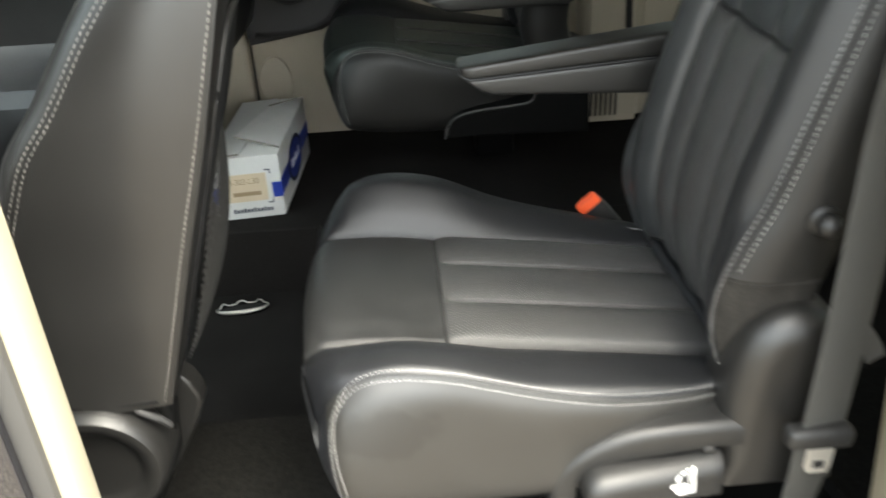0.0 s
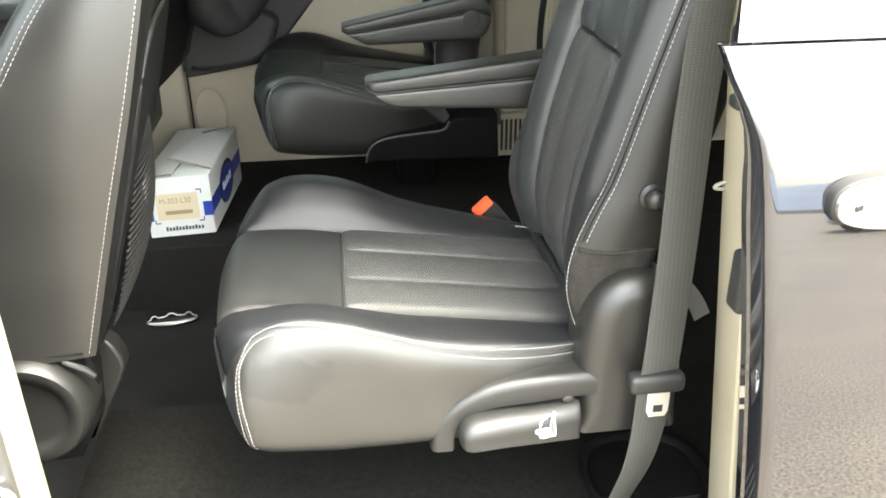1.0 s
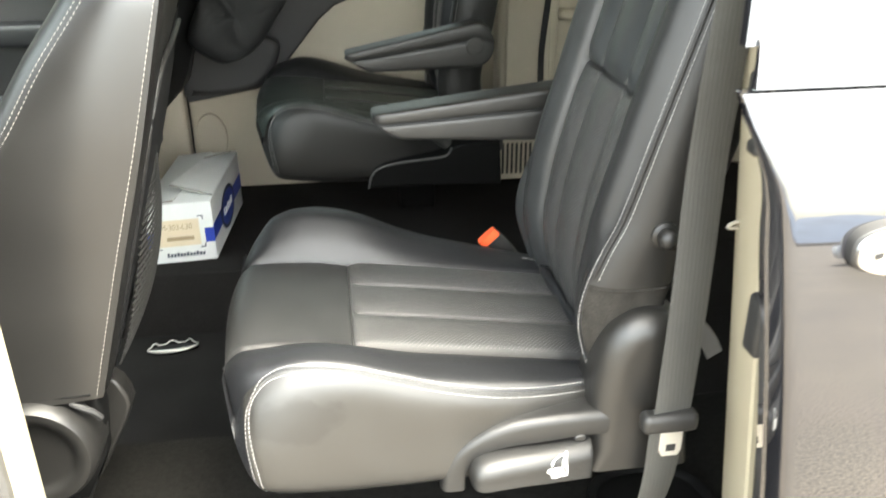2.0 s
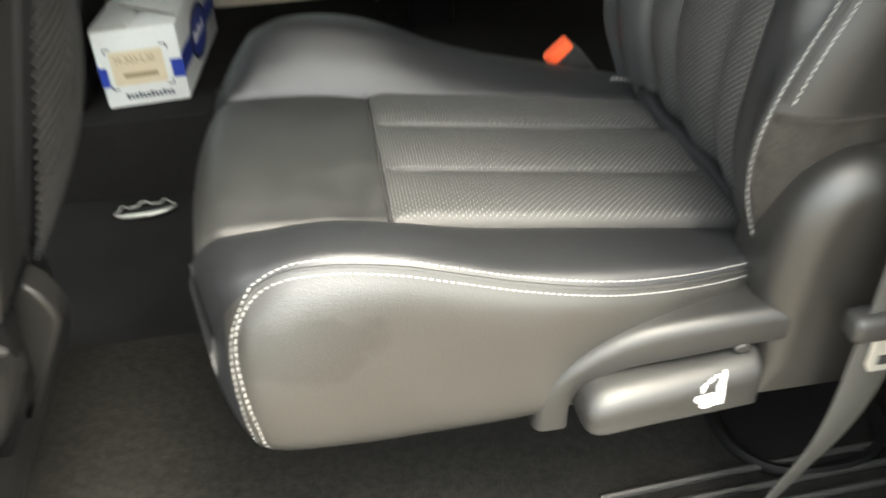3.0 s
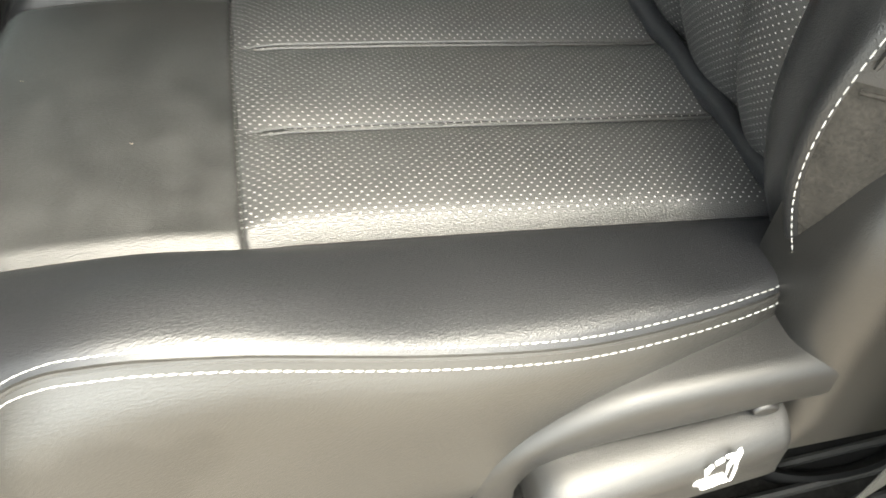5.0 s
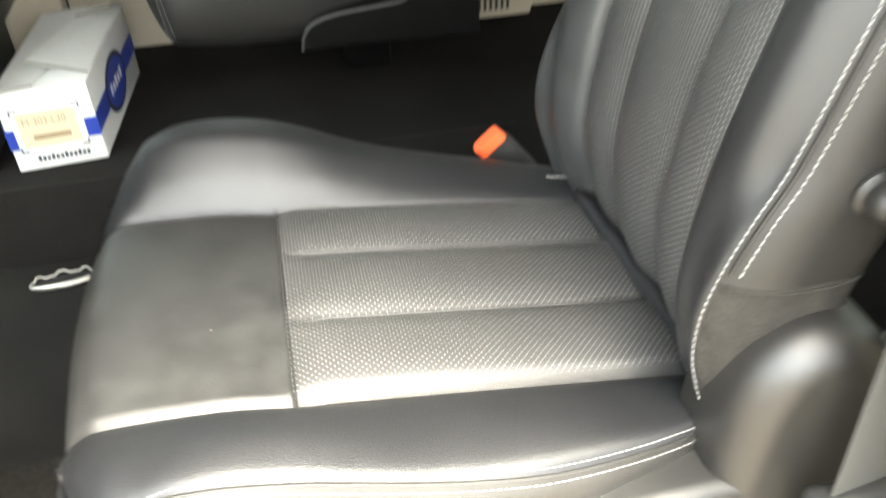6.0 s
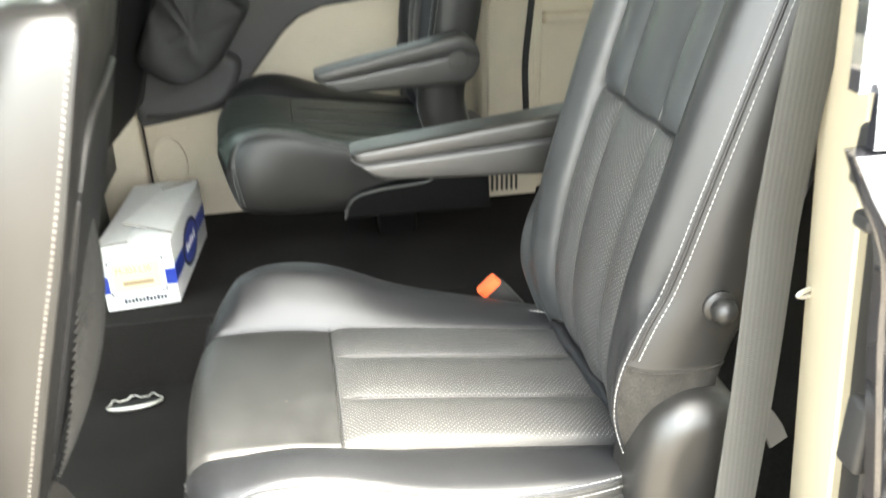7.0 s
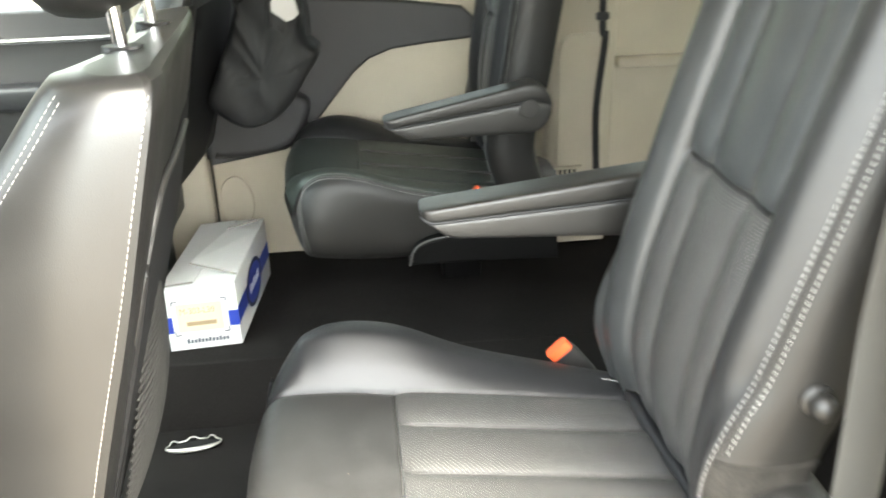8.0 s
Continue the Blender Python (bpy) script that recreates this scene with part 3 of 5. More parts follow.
    for y in (0.085, 0.185):
        for z0, z1 in ((0.80, 1.134), (1.142, 1.40)):
            line = [(lerp(BACK_X, z0 + (z1 - z0) * k / 20) + 0.0272, y, z0 + (z1 - z0) * k / 20) for k in range(21)]
            part("channel_seam", leaning(tube(line, 0.0012, 6), flip), LEATHER_SIDE, seat)
    line = [(p.y, p.x - 0.0004, 0.931) for q, p in back_row(0.931) if q == "side" and p.x < -0.05]
    part("gusset_seam", leaning(tube(line, 0.0014, 6), flip), SUEDE, seat)
    part("lower_roll", leaning(tube([(0.329 - 0.010 * k / 12, 0.27 * k / 12, 0.797 - 0.006 * k / 12 + 0.002 * math.sin(k * 1.9)) for k in range(13)], lambda u: 0.0085 + 0.0012 * math.sin(17 * u), 12), flip), LEATHER, seat, "black rolled edge between back and cushion")


def armrest(seat, flip, y, tip, heel, chin, under, pivot):
    """A padded arm: tip and heel end its top line, chin and under its bottom line (all x, z)."""
    def top(x):
        return tip[1] + (heel[1] - tip[1]) * (x - tip[0]) / (heel[0] - tip[0])

    def bottom(x):
        low = chin[1] + (under[1] - chin[1]) * (x - chin[0]) / (under[0] - chin[0])
        if x < chin[0]:
            low = tip[1] - 0.012 + (chin[1] - tip[1] + 0.012) * (x - tip[0]) / (chin[0] - tip[0])
        return low

    def seam(x):
        return max(bottom(x) + 0.002, top(x) - 0.020 - 0.016 * (x - tip[0]) / (heel[0] - tip[0]))

    def ring(x, hi, lo, half, corner):
        out = []
        for a in range(24):
            t = 2 * math.pi * (a + 0.5) / 24
            cy, cz = math.cos(t), math.sin(t)
            out.append((x, y + half * math.copysign(abs(cy) ** corner, cy), (hi + lo) / 2 + (hi - lo) / 2 * math.copysign(abs(cz) ** corner, cz)))
        return out

    xs = [tip[0] + (heel[0] - tip[0]) * u for u in (0.0, 0.008, 0.02, 0.045, 0.09, 0.14, 0.19, 0.26, 0.4, 0.6, 0.8, 0.95, 1.0)]
    round_in = [0.62, 0.80, 0.91, 0.97] + [1] * 9
    mid = (heel[1] + under[1]) / 2
    ends = [(heel[0] + 0.042 * math.sin(a), math.cos(a)) for a in [math.pi / 2 * k / 6 for k in range(1, 6)]] if pivot else []

    def bounds(x, c):
        hi, sm, lo = top(min(x, heel[0])), seam(min(x, heel[0])), bottom(min(x, heel[0]))
        return mid + (hi - mid) * c, mid + (sm - mid) * c, mid + (lo - mid) * c

    pad, shell, line = [], [], []
    for x, r, c in [(x, r, 1) for x, r in zip(xs, round_in)] + [(x, 0.93 + 0.07 * c, c) for x, c in ends]:
        hi, sm, lo = bounds(x, c)
        pad.append(ring(x, hi - 0.003 * (1 - r), sm - 0.0006, 0.030 * r, 0.34))
        line.append((x, y - 0.0290 * r, sm))
        if x >= xs[2]:
            shell.append(ring(x, sm + 0.0006, lo, 0.0296 * r, 0.30))
    arm = part("armrest", mirrored(loft(pad), flip), LEATHER_SIDE, seat, "padded grey-black armrest")
    part("lower_shell", mirrored(loft(shell), flip), LEATHER_SIDE, arm)
    if flip:
        line = [(x, 2 * y - yy, z) for x, yy, z in line]
    part("seam", mirrored(tube(line, 0.0021, 6), flip), RUBBER, arm)
    if pivot:
        px, pz = heel[0] - 0.004, mid
        circ = [(px + 0.020 * math.cos(t), pz + 0.020 * math.sin(t)) for t in [2 * math.pi * i / 24 for i in range(24)]]
        for d in (-1, 1):
            part("pivot_cap", mirrored(plate(circ, y + d * 0.0312, y + d * 0.02, 0.002), flip), LEATHER_SIDE, arm)


def second_row_seat(flip, label, arm):
    at = (0.1 + (flip[1] if flip else 0), 0.135 if not flip else flip[0] - 0.135, 0.47)
    seat = thing("captains_seat", at, label, "car seat", group="second-row seats")
    cushion_parts(seat, flip)
    backrest_parts(seat, flip)
    armrest(seat, flip, *arm)
    # plastic shield below the cushion's rear, lever and hinge cover
    arc = [(0.101, 0.682), (0.103, 0.701), (0.108, 0.717), (0.116, 0.731), (0.128, 0.744), (0.143, 0.755), (0.162, 0.765), (0.184, 0.7725), (0.208, 0.7765), (0.235, 0.7785), (0.262, 0.7795), (0.288, 0.780), (0.306, 0.780), (0.326, 0.780)]
    well = [(0.132, 0.679), (0.1325, 0.700), (0.135, 0.710), (0.140, 0.719), (0.149, 0.728), (0.162, 0.734), (0.180, 0.7385), (0.196, 0.740), (0.214, 0.741), (0.236, 0.7425), (0.262, 0.745), (0.288, 0.747), (0.306, 0.747), (0.326, 0.747)]
    rim = [(0.101, 0.679)] + arc[1:]
    rows = []
    for (xo, zo), (xi, zi) in zip([p.xy for p in curve_through([(x, z, 0) for x, z in rim], 3)], [p.xy for p in curve_through([(x, z, 0) for x, z in well], 3)]):
        rows.append([(xo + (xi - xo) * u, y, zo + (zi - zo) * u) for u, y in ((0, -0.05), (0, -0.092), (0.02, -0.0965), (0.08, -0.1005), (0.20, -0.1035), (0.34, -0.1045), (0.84, -0.1045), (0.94, -0.1035), (1.0, -0.1005), (1.0, -0.074))])
    part("side_shield", mirrored(loft(rows, closed=False), flip), PLASTIC, seat, "black plastic side shield")
    floor_of_well = [(0.118, 0.681), (0.125, 0.73), (0.15, 0.747), (0.34, 0.765), (0.34, 0.690), (0.24, 0.683)]
    part("lever_well", mirrored(plate(floor_of_well, -0.082, -0.06, 0.001), flip), RUBBER, seat)

    def face(x):
        """The lever stands further out at its free end."""
        return -0.136 + 0.102 * (x - 0.137)

    top_z = [(0.1355, 0.712), (0.1370, 0.7190), (0.1415, 0.7280), (0.1530, 0.7345), (0.186, 0.7372), (0.229, 0.7380), (0.260, 0.7395), (0.291, 0.7420)]
    low_z = [(0.1355, 0.706), (0.1370, 0.7020), (0.1415, 0.6985), (0.1490, 0.6968), (0.1956, 0.6965), (0.2407, 0.6945), (0.291, 0.6930)]
    rings = []
    for x, out in ((0.1355, 0.35), (0.1366, 0.60), (0.1392, 0.78), (0.1430, 0.90), (0.1490, 0.97), (0.158, 1), (0.175, 1), (0.20, 1), (0.225, 1), (0.25, 1), (0.27, 1), (0.286, 1), (0.2895, 0.98), (0.2910, 0.92)):
        t, b = lerp(top_z, x), lerp(low_z, x)
        back, front = -0.084, -0.100 + (face(x) + 0.100) * out
        r = min(0.019, 0.48 * (t - b))
        q = min(0.003, 0.2 * (t - b))
        row = [(x, back, t)] + [(x, front + r * (1 - math.sin(k * math.pi / 12)) * 1.25, t - r * (1 - math.cos(k * math.pi / 12))) for k in range(7)]
        row += [(x, front + 0.0002, t - r - 0.25 * (t - r - b)), (x, front + 0.0004, b + q + 0.002)]
        row += [(x, front + q * (1 - math.cos(k * math.pi / 8)), b + q * (1 - math.sin(k * math.pi / 8))) for k in range(5)] + [(x, back, b)]
        rings.append(row)
    lever_mesh = loft(rings)
    lever = part("recline_lever", mirrored(lever_mesh, flip), PLASTIC, seat, "black fold lever with a white pictogram")
    pivot = [(0.277 + 0.008 * math.cos(t), 0.7455 + 0.005 * math.sin(t)) for t in [2 * math.pi * k / 20 for k in range(20)]]
    part("pivot", mirrored(plate(pivot, -0.106, -0.08, 0.002), flip), PLASTIC, lever)
    icon = bmesh.new()
    plate([(0.2527, 0.7375), (0.2525, 0.7420), (0.2535, 0.7432), (0.2548, 0.7428), (0.2556, 0.7400), (0.2556, 0.7300), (0.2572, 0.7180), (0.2576, 0.7060), (0.2560, 0.7050), (0.2552, 0.7160), (0.2541, 0.7285), (0.2540, 0.7360)], 0.0, 0.002, bm=icon)
    plate([(0.2520, 0.7360), (0.2532, 0.7355), (0.2512, 0.7255), (0.2517, 0.7150), (0.2505, 0.7150), (0.2498, 0.7260)], 0.0, 0.002, bm=icon)
    plate([(0.2306, 0.7146), (0.2305, 0.7175), (0.2320, 0.7195), (0.2370, 0.7194), (0.2430, 0.7200), (0.2480, 0.7200), (0.2500, 0.7165), (0.2530, 0.7105), (0.2550, 0.7070), (0.2540, 0.7052), (0.2490, 0.7058), (0.2460, 0.7045), (0.2400, 0.7043), (0.2370, 0.7058), (0.2360, 0.7100), (0.2335, 0.7125)], 0.0, 0.002, bm=icon)
    for xa, za, xb, zb in ((0.2512, 0.7386, 0.2466, 0.7388), (0.2447, 0.7366, 0.2412, 0.7340), (0.2392, 0.7318, 0.2376, 0.7288)):
        d = Vector((xb - xa, zb - za)).normalized()
        nx, nz = -d.y * 0.0008, d.x * 0.0008
        plate([(xa + nx, za + nz), (xb + nx, zb + nz), (xb + d.x * 0.0008, zb + d.y * 0.0008), (xb - nx, zb - nz), (xa - nx, za - nz), (xa - d.x * 0.0008, za - d.y * 0.0008)], 0.0, 0.002, bm=icon)
    plate([(0.2355, 0.7285), (0.2388, 0.7292), (0.2385, 0.7262), (0.2362, 0.7222)], 0.0, 0.002, bm=icon)
    for v in icon.verts:
        v.co.y += face(v.co.x) - 0.0006
    part("pictogram", mirrored(icon, flip), WHITE, lever, "white fold-seat pictogram", smooth=False)
    hinge = [Vector((0.290, 0.655, 0)), Vector((0.290, 0.72, 0))] + curve_through([(0.291, 0.765, 0), (0.294, 0.82, 0), (0.302, 0.866, 0), (0.320, 0.895, 0), (0.350, 0.909, 0), (0.382, 0.905, 0), (0.41, 0.882, 0), (0.424, 0.835, 0)], 4) + [Vector((0.428, 0.77, 0)), Vector((0.428, 0.72, 0)), Vector((0.428, 0.655, 0))]

    def hinge_shape(y0, y1, drop):
        bm = plate([(p.x, p.y - drop) for p in hinge], y0, y1, 0.030, 8)
        for v in bm.verts:
            v.co.z = max(v.co.z, 0.690)
        return bm

    part("hinge_cover", mirrored(hinge_shape(-0.1055, -0.03, 0.0), flip), HINGE_PLASTIC, seat, "rounded black plastic hinge cover")
    if flip:
        # the inboard side has a plain shield and cover
        inner = [(0.100, 0.655), (0.1025, 0.668), (0.107, 0.684), (0.119, 0.701), (0.142, 0.712), (0.180, 0.719), (0.24, 0.724), (0.282, 0.728), (0.297, 0.735), (0.305, 0.750), (0.33, 0.760), (0.425, 0.760), (0.43, 0.65), (0.25, 0.655)]
        # shield blackened so that the shade below the arm is in its colour
        part("side_shield", mirrored(plate(inner, 0.396, 0.32, 0.006), flip), SHADED_PLASTIC, seat, "black plastic side shield")
        # lip in paler grey than its shield, painting the highlight along it
        part("shield_lip", mirrored(tube([(p.x, 0.3945, p.y) for p in curve_through([(a, b, 0) for a, b in inner[:10]], 4)], 0.0028, 8), flip), PLASTIC_GREY, seat, "rounded raised lip, highlight in its grey")
        cover = [(0.329, 0.70), (0.330, 0.775), (0.335, 0.808), (0.348, 0.825), (0.37, 0.832), (0.42, 0.832), (0.441, 0.822), (0.450, 0.800), (0.454, 0.76), (0.454, 0.70)]
        part("hinge_cover", mirrored(plate(cover, 0.30, 0.22, 0.014, 5), flip), PLASTIC_GREY, seat, "rounded grey plastic hinge cover")
    # frame in the same shade-black plastic
    part("base_frame", mirrored(block(0.20, 0.30, *((0.02, 0.10) if flip else (0.19, 0.27)), 0.47, 0.70, 0.01), flip), SHADED_PLASTIC, seat)
    # buckle on its short stalk at the inner side
    d = Vector((0.245 - 0.285, 0, 0.808 - 0.765)).normalized()
    up = Vector((-d.z, 0, d.x))
    c = Vector((0.262, 0.372, 0.790))
    bk = bmesh.new()
    rings = []
    for s, w in ((-0.055, 0.012), (-0.04, 0.016), (0.0, 0.0195), (0.016, 0.0195)):
        rings.append([c + d * s + up * (w * 1.05 * math.copysign(abs(math.cos(t)) ** 0.6, math.cos(t))) + Vector((0, 0.011 * math.copysign(abs(math.sin(t)) ** 0.6, math.sin(t)), 0)) for t in [2 * math.pi * i / 16 for i in range(16)]])
    buckle = part("belt_buckle", mirrored(loft(rings, bm=bk), flip), PLASTIC, seat, "black belt buckle")
    rings = []
    for s, w in ((0.0155, 0.0185), (0.028, 0.0185), (0.030, 0.0175)):
        rings.append([c + d * s + up * (w * math.copysign(abs(math.cos(t)) ** 0.3, math.cos(t))) + Vector((0, 0.0085 * math.copysign(abs(math.sin(t)) ** 0.5, math.sin(t)), 0)) for t in [2 * math.pi * i / 16 for i in range(16)]])
    part("release_button", mirrored(loft(rings), flip), RED, buckle, "orange-red release button")
    tag = [(0.288 + 0.004 * k, 0.292 - 0.001 * k, 0.8035 - 0.0004 * k) for k in range(8)]
    part("tag_stitching", mirrored(stitches(tag, 0.0034, 0.0016, 0.0007), flip), THREAD, seat, "short run of pale thread")
    # round knob on the side of the backrest
    kn = bmesh.new()
    rings = []
    for dy, r in ((0.0, 0.0165), (-0.003, 0.0165), (-0.005, 0.0145), (-0.006, 0.0115), (-0.011, 0.013), (-0.018, 0.0115), (-0.023, 0.007), (-0.0242, 0.002)):
        rings.append([(0.371 + r * math.cos(t), -0.070 + dy, 1.004 + r * math.sin(t)) for t in [2 * math.pi * i / 24 for i in range(24)]])
    part("recline_knob", mirrored(loft(rings, bm=kn), flip), LEATHER_MATTE, seat, "round black knob")
    return seat


FLOOR = 0.47
second_row_seat(None, "black leather second-row seat with pale twin stitching", (0.425, (0.057, 1.024), (0.40, 1.062), (0.095, 0.980), (0.40, 0.963), False))
second_row_seat((1.41, -0.03), "black leather second-row seat by the far door", (0.43, (0.058, 1.000), (0.352, 1.060), (0.110, 0.955), (0.352, 0.958), True))


# ---- front seats ----
REAR_EDGE = [(0.80, -0.303), (0.828, -0.296), (1.0, -0.246), (1.135, -0.205), (1.25, -0.175), (1.31, -0.160)]
FRONT_EDGE = [(0.80, -0.47), (0.95, -0.44), (1.105, -0.380), (1.158, -0.341), (1.22, -0.300), (1.27, -0.262), (1.31, -0.234)]


def front_seat(flip, label, detailed):
    seat = thing("front_seat", (-0.45 + (flip[1] if flip else 0), 0.18 if not flip else flip[0] - 0.18, 0.47), label, "car seat", group="front seats")
    zs = [0.835 + 0.0125 * k for k in range(37)] + [1.295, 1.302, 1.306]
    rows = []
    for z in zs:
        a, b = lerp(REAR_EDGE, z), lerp(FRONT_EDGE, z)
        cap = max(0.0, (z - 1.27) / 0.036)
        sh = 0.010 * cap**3
        a, b = a - sh * 0.6, b + sh * 0.3
        w = 0.010 * cap**3 + 0.034 * max(0.0, (z - 1.06) / 0.25) ** 2
        ring = [(b, -0.058 + w), ((a + b) / 2, -0.072 + w), (a - 0.006, -0.064 + w), (a, -0.055 + w), (a + 0.002, -0.03 + w), (a - 0.002, 0.03), (a - 0.014, 0.18), (a - 0.030, 0.34), (a - 0.036, 0.39 - w), (a - 0.038, 0.415 - w), (a - 0.046, 0.424 - w), ((a + b) / 2, 0.432 - w), (b, 0.418 - w), (b - 0.02, 0.38 - w), (b - 0.01, 0.30), (b + 0.01, 0.18), (b - 0.01, 0.06), (b - 0.02, -0.02 + w)]
        ring = curve_through([(x, y, 0) for x, y in ring], 3, True)
        rows.append([(p.x, p.y, z) for p in ring])
    top = [((p[0] + 0.195) * 0.6 - 0.195, (p[1] - 0.18) * 0.9 + 0.18, 1.309) for p in rows[-1]]
    whole = rows + [top]
    n = len(whole[0])
    cut = [i for i in range(n) if 6 <= i <= 30]
    part("backrest", mirrored(loft([[r[i % n] for i in range(30, n + 7)] for r in whole], closed=False), flip), LEATHER_FRONT, seat, "grey-black leather backrest")
    part("rear_cover", mirrored(loft([[r[i] for i in cut] for r in whole], closed=False), flip), LEATHER_MATTE, seat, "black leather rear cover")
    cap = bmesh.new()
    cap.faces.new([cap.verts.new(p) for p in top])
    part("top_cover", mirrored(cap, flip), LEATHER_FRONT, seat)
    shell = bmesh.new()
    loft(whole, caps=False, bm=shell)
    shell.normal_update()
    tree = bvhtree.BVHTree.FromBMesh(shell)
    shell.free()
    for table, off in ((REAR_EDGE, -0.006), (FRONT_EDGE, 0.004), (FRONT_EDGE, 0.011)):
        line = []
        for z in [0.84 + 0.005 * k for k in range(93)]:
            hit, nrm, face, gap = tree.ray_cast(Vector((lerp(table, z) + off, -0.3, z)), Vector((0, 1, 0)))
            if hit:
                line.append(hit + Vector((0, -0.0003, 0)))
        part("stitching", mirrored(stitches(line, 0.0042, 0.0019, 0.00040), flip), THREAD_BEIGE, seat, "pale stitching")
    # rear panel with a net pocket
    rows = []
    for k in range(16):
        z = 0.83 + 0.385 * k / 15
        a = lerp(REAR_EDGE, z) - 0.006
        bow = 0.006 * math.sin(math.pi * k / 15) + 0.004
        rows.append([(a + bow * q - 0.085 * max(0, y - 0.03), y, z) for y, q in ((0.0, -1.0), (0.012, 0.9), (0.06, 1.0), (0.18, 1.1), (0.30, 1.0), (0.348, 0.9), (0.36, -1.0))])
    part("back_panel", mirrored(loft(rows, closed=False), flip), SEATBACK, seat, "smooth black seat-back panel")
    if detailed:
        net = bmesh.new()
        for k in range(31):
            z = 0.802 + 0.0090 * k
            bulge = 0.004 + 0.029 * math.sin(math.pi * ((k + 1) / 33) ** 0.62)
            lens = math.sin(math.pi * ((k + 2) / 35) ** 0.62)
            y0, y1 = 0.085 - 0.045 * lens, 0.13 + 0.19 * lens
            line = [(lerp(REAR_EDGE, z) - 0.004 - 0.085 * max(0, y0 + (y1 - y0) * s - 0.03) + bulge * math.sin(math.pi * (0.08 + 0.84 * s)) ** 0.7, y0 + (y1 - y0) * s, z + 0.006 * math.sin(math.pi * s)) for s in [i / 14 for i in range(15)]]
            tube(line, 0.0016, 6, bm=net)
        part("net_pocket", mirrored(net, flip), NET, seat, "dark ribbed net pocket")
        for side in (0, 1):
            line = []
            for k in range(0, 43, 3):
                z = 0.80 + 0.0066 * k
                bulge = 0.002 + 0.003 * math.sin(math.pi * (k + 1) / 44)
                lens = math.sin(math.pi * ((k + 2) / 46) ** 0.62)
                y = (0.085 - 0.050 * lens, 0.13 + 0.195 * lens)[side]
                line.append((lerp(REAR_EDGE, z) - 0.008 - 0.085 * max(0, y - 0.03) + bulge, y, z))
            part("pocket_edge", mirrored(tube(curve_through(line, 2), lambda u: 0.003 + 0.002 * math.sin(math.pi * u), 8), flip), SEATBACK, seat, "padded black pocket edge")
    if detailed:
        # glossy edge of the pocket's folded flap, seam and zip end at the foot of the back
        fold = curve_through([(-0.190, 0.19, 1.220), (-0.186, 0.10, 1.212), (-0.188, 0.055, 1.204), (-0.193, 0.02, 1.182), (-0.204, -0.004, 1.14), (-0.222, -0.010, 1.08)], 5)
        part("pocket_flap_edge", mirrored(tube(fold, 0.0032, 8), flip), PLASTIC, seat, "glossy black flap edge")
        foot = [(-0.455 + 0.0125 * k, -0.0665 - 0.004 * math.sin(math.pi * k / 12), 0.846 - 0.004 * k / 12) for k in range(13)]
        part("foot_seam", mirrored(tube(foot, 0.0014, 6), flip), SHADED_PLASTIC, seat)
        part("zip_end", mirrored(tube([(-0.330, -0.066, 0.832), (-0.318, -0.068, 0.827), (-0.306, -0.066, 0.818), (-0.300, -0.062, 0.806)], lambda u: 0.0030 + 0.0012 * math.sin(40 * u), 8), flip), RUBBER, seat, "dark zip end")
    # hinge cover, lower bracket and cushion
    if detailed:
        prof = [(0.073, -0.02), (0.0725, -0.070), (0.0705, -0.080), (0.066, -0.0865), (0.060, -0.0875), (0.054, -0.086), (0.049, -0.083), (0.046, -0.0795), (0.040, -0.078), (0.02, -0.0775)]
        rings = [[(-0.380 + r * math.cos(t), y, 0.770 + r * math.sin(t)) for t in [2 * math.pi * i / 40 for i in range(40)]] for r, y in prof]
        part("hinge_cover", mirrored(loft(rings), flip), LEATHER_MATTE, seat, "round black hinge cover with a sunken middle")
        # added black plate that makes the dark gap beside the hinge
        skirt = [(-0.47, 0.66), (-0.47, 0.835), (-0.312, 0.838), (-0.304, 0.80), (-0.312, 0.73), (-0.345, 0.665)]
        part("shade_skirt", mirrored(plate(skirt, -0.040, -0.01, 0.01), flip), SHADED_PLASTIC, seat)
    br = [(-0.300, 0.789), (-0.293, 0.772), (-0.291, 0.756), (-0.300, 0.733), (-0.318, 0.699), (-0.336, 0.664), (-0.350, 0.641), (-0.356, 0.645), (-0.340, 0.684), (-0.334, 0.700), (-0.333, 0.736), (-0.325, 0.785), (-0.310, 0.80)]
    if detailed:
        part("bracket", mirrored(plate(br, 0.030, 0.060, 0.005), flip), LEATHER_MATTE, seat)
    cush = bmesh.new()
    rings = []
    for k in range(9):
        x = -0.93 + 0.54 * k / 8
        e = 0.6 + 0.4 * min(1, k / 1.5)
        rings.append([(x, y, z) for y, z in [(-0.06, 0.66), (-0.075, 0.74), (-0.06, 0.80 * e + 0.85 * (1 - e) * 0.9), (0.0, 0.82), (0.05, 0.79), (0.18, 0.785), (0.31, 0.79), (0.36, 0.82), (0.42, 0.80), (0.435, 0.74), (0.42, 0.66)]])
    part("cushion", mirrored(loft(rings, bm=cush), flip), LEATHER, seat)
    part("base_frame", mirrored(block(-0.88, -0.42, -0.02, 0.38, 0.47, 0.67, 0.02), flip), PLASTIC, seat)
    # head restraint on two posts
    hr = bmesh.new()
    rings = []
    for k in range(13):
        s = -1 + 2 * k / 12
        q = math.sqrt(max(0.0, 1 - abs(s) ** 3)) * 0.97 + 0.03
        c = Vector((-0.246, 0.18 + 0.135 * s, 1.415))
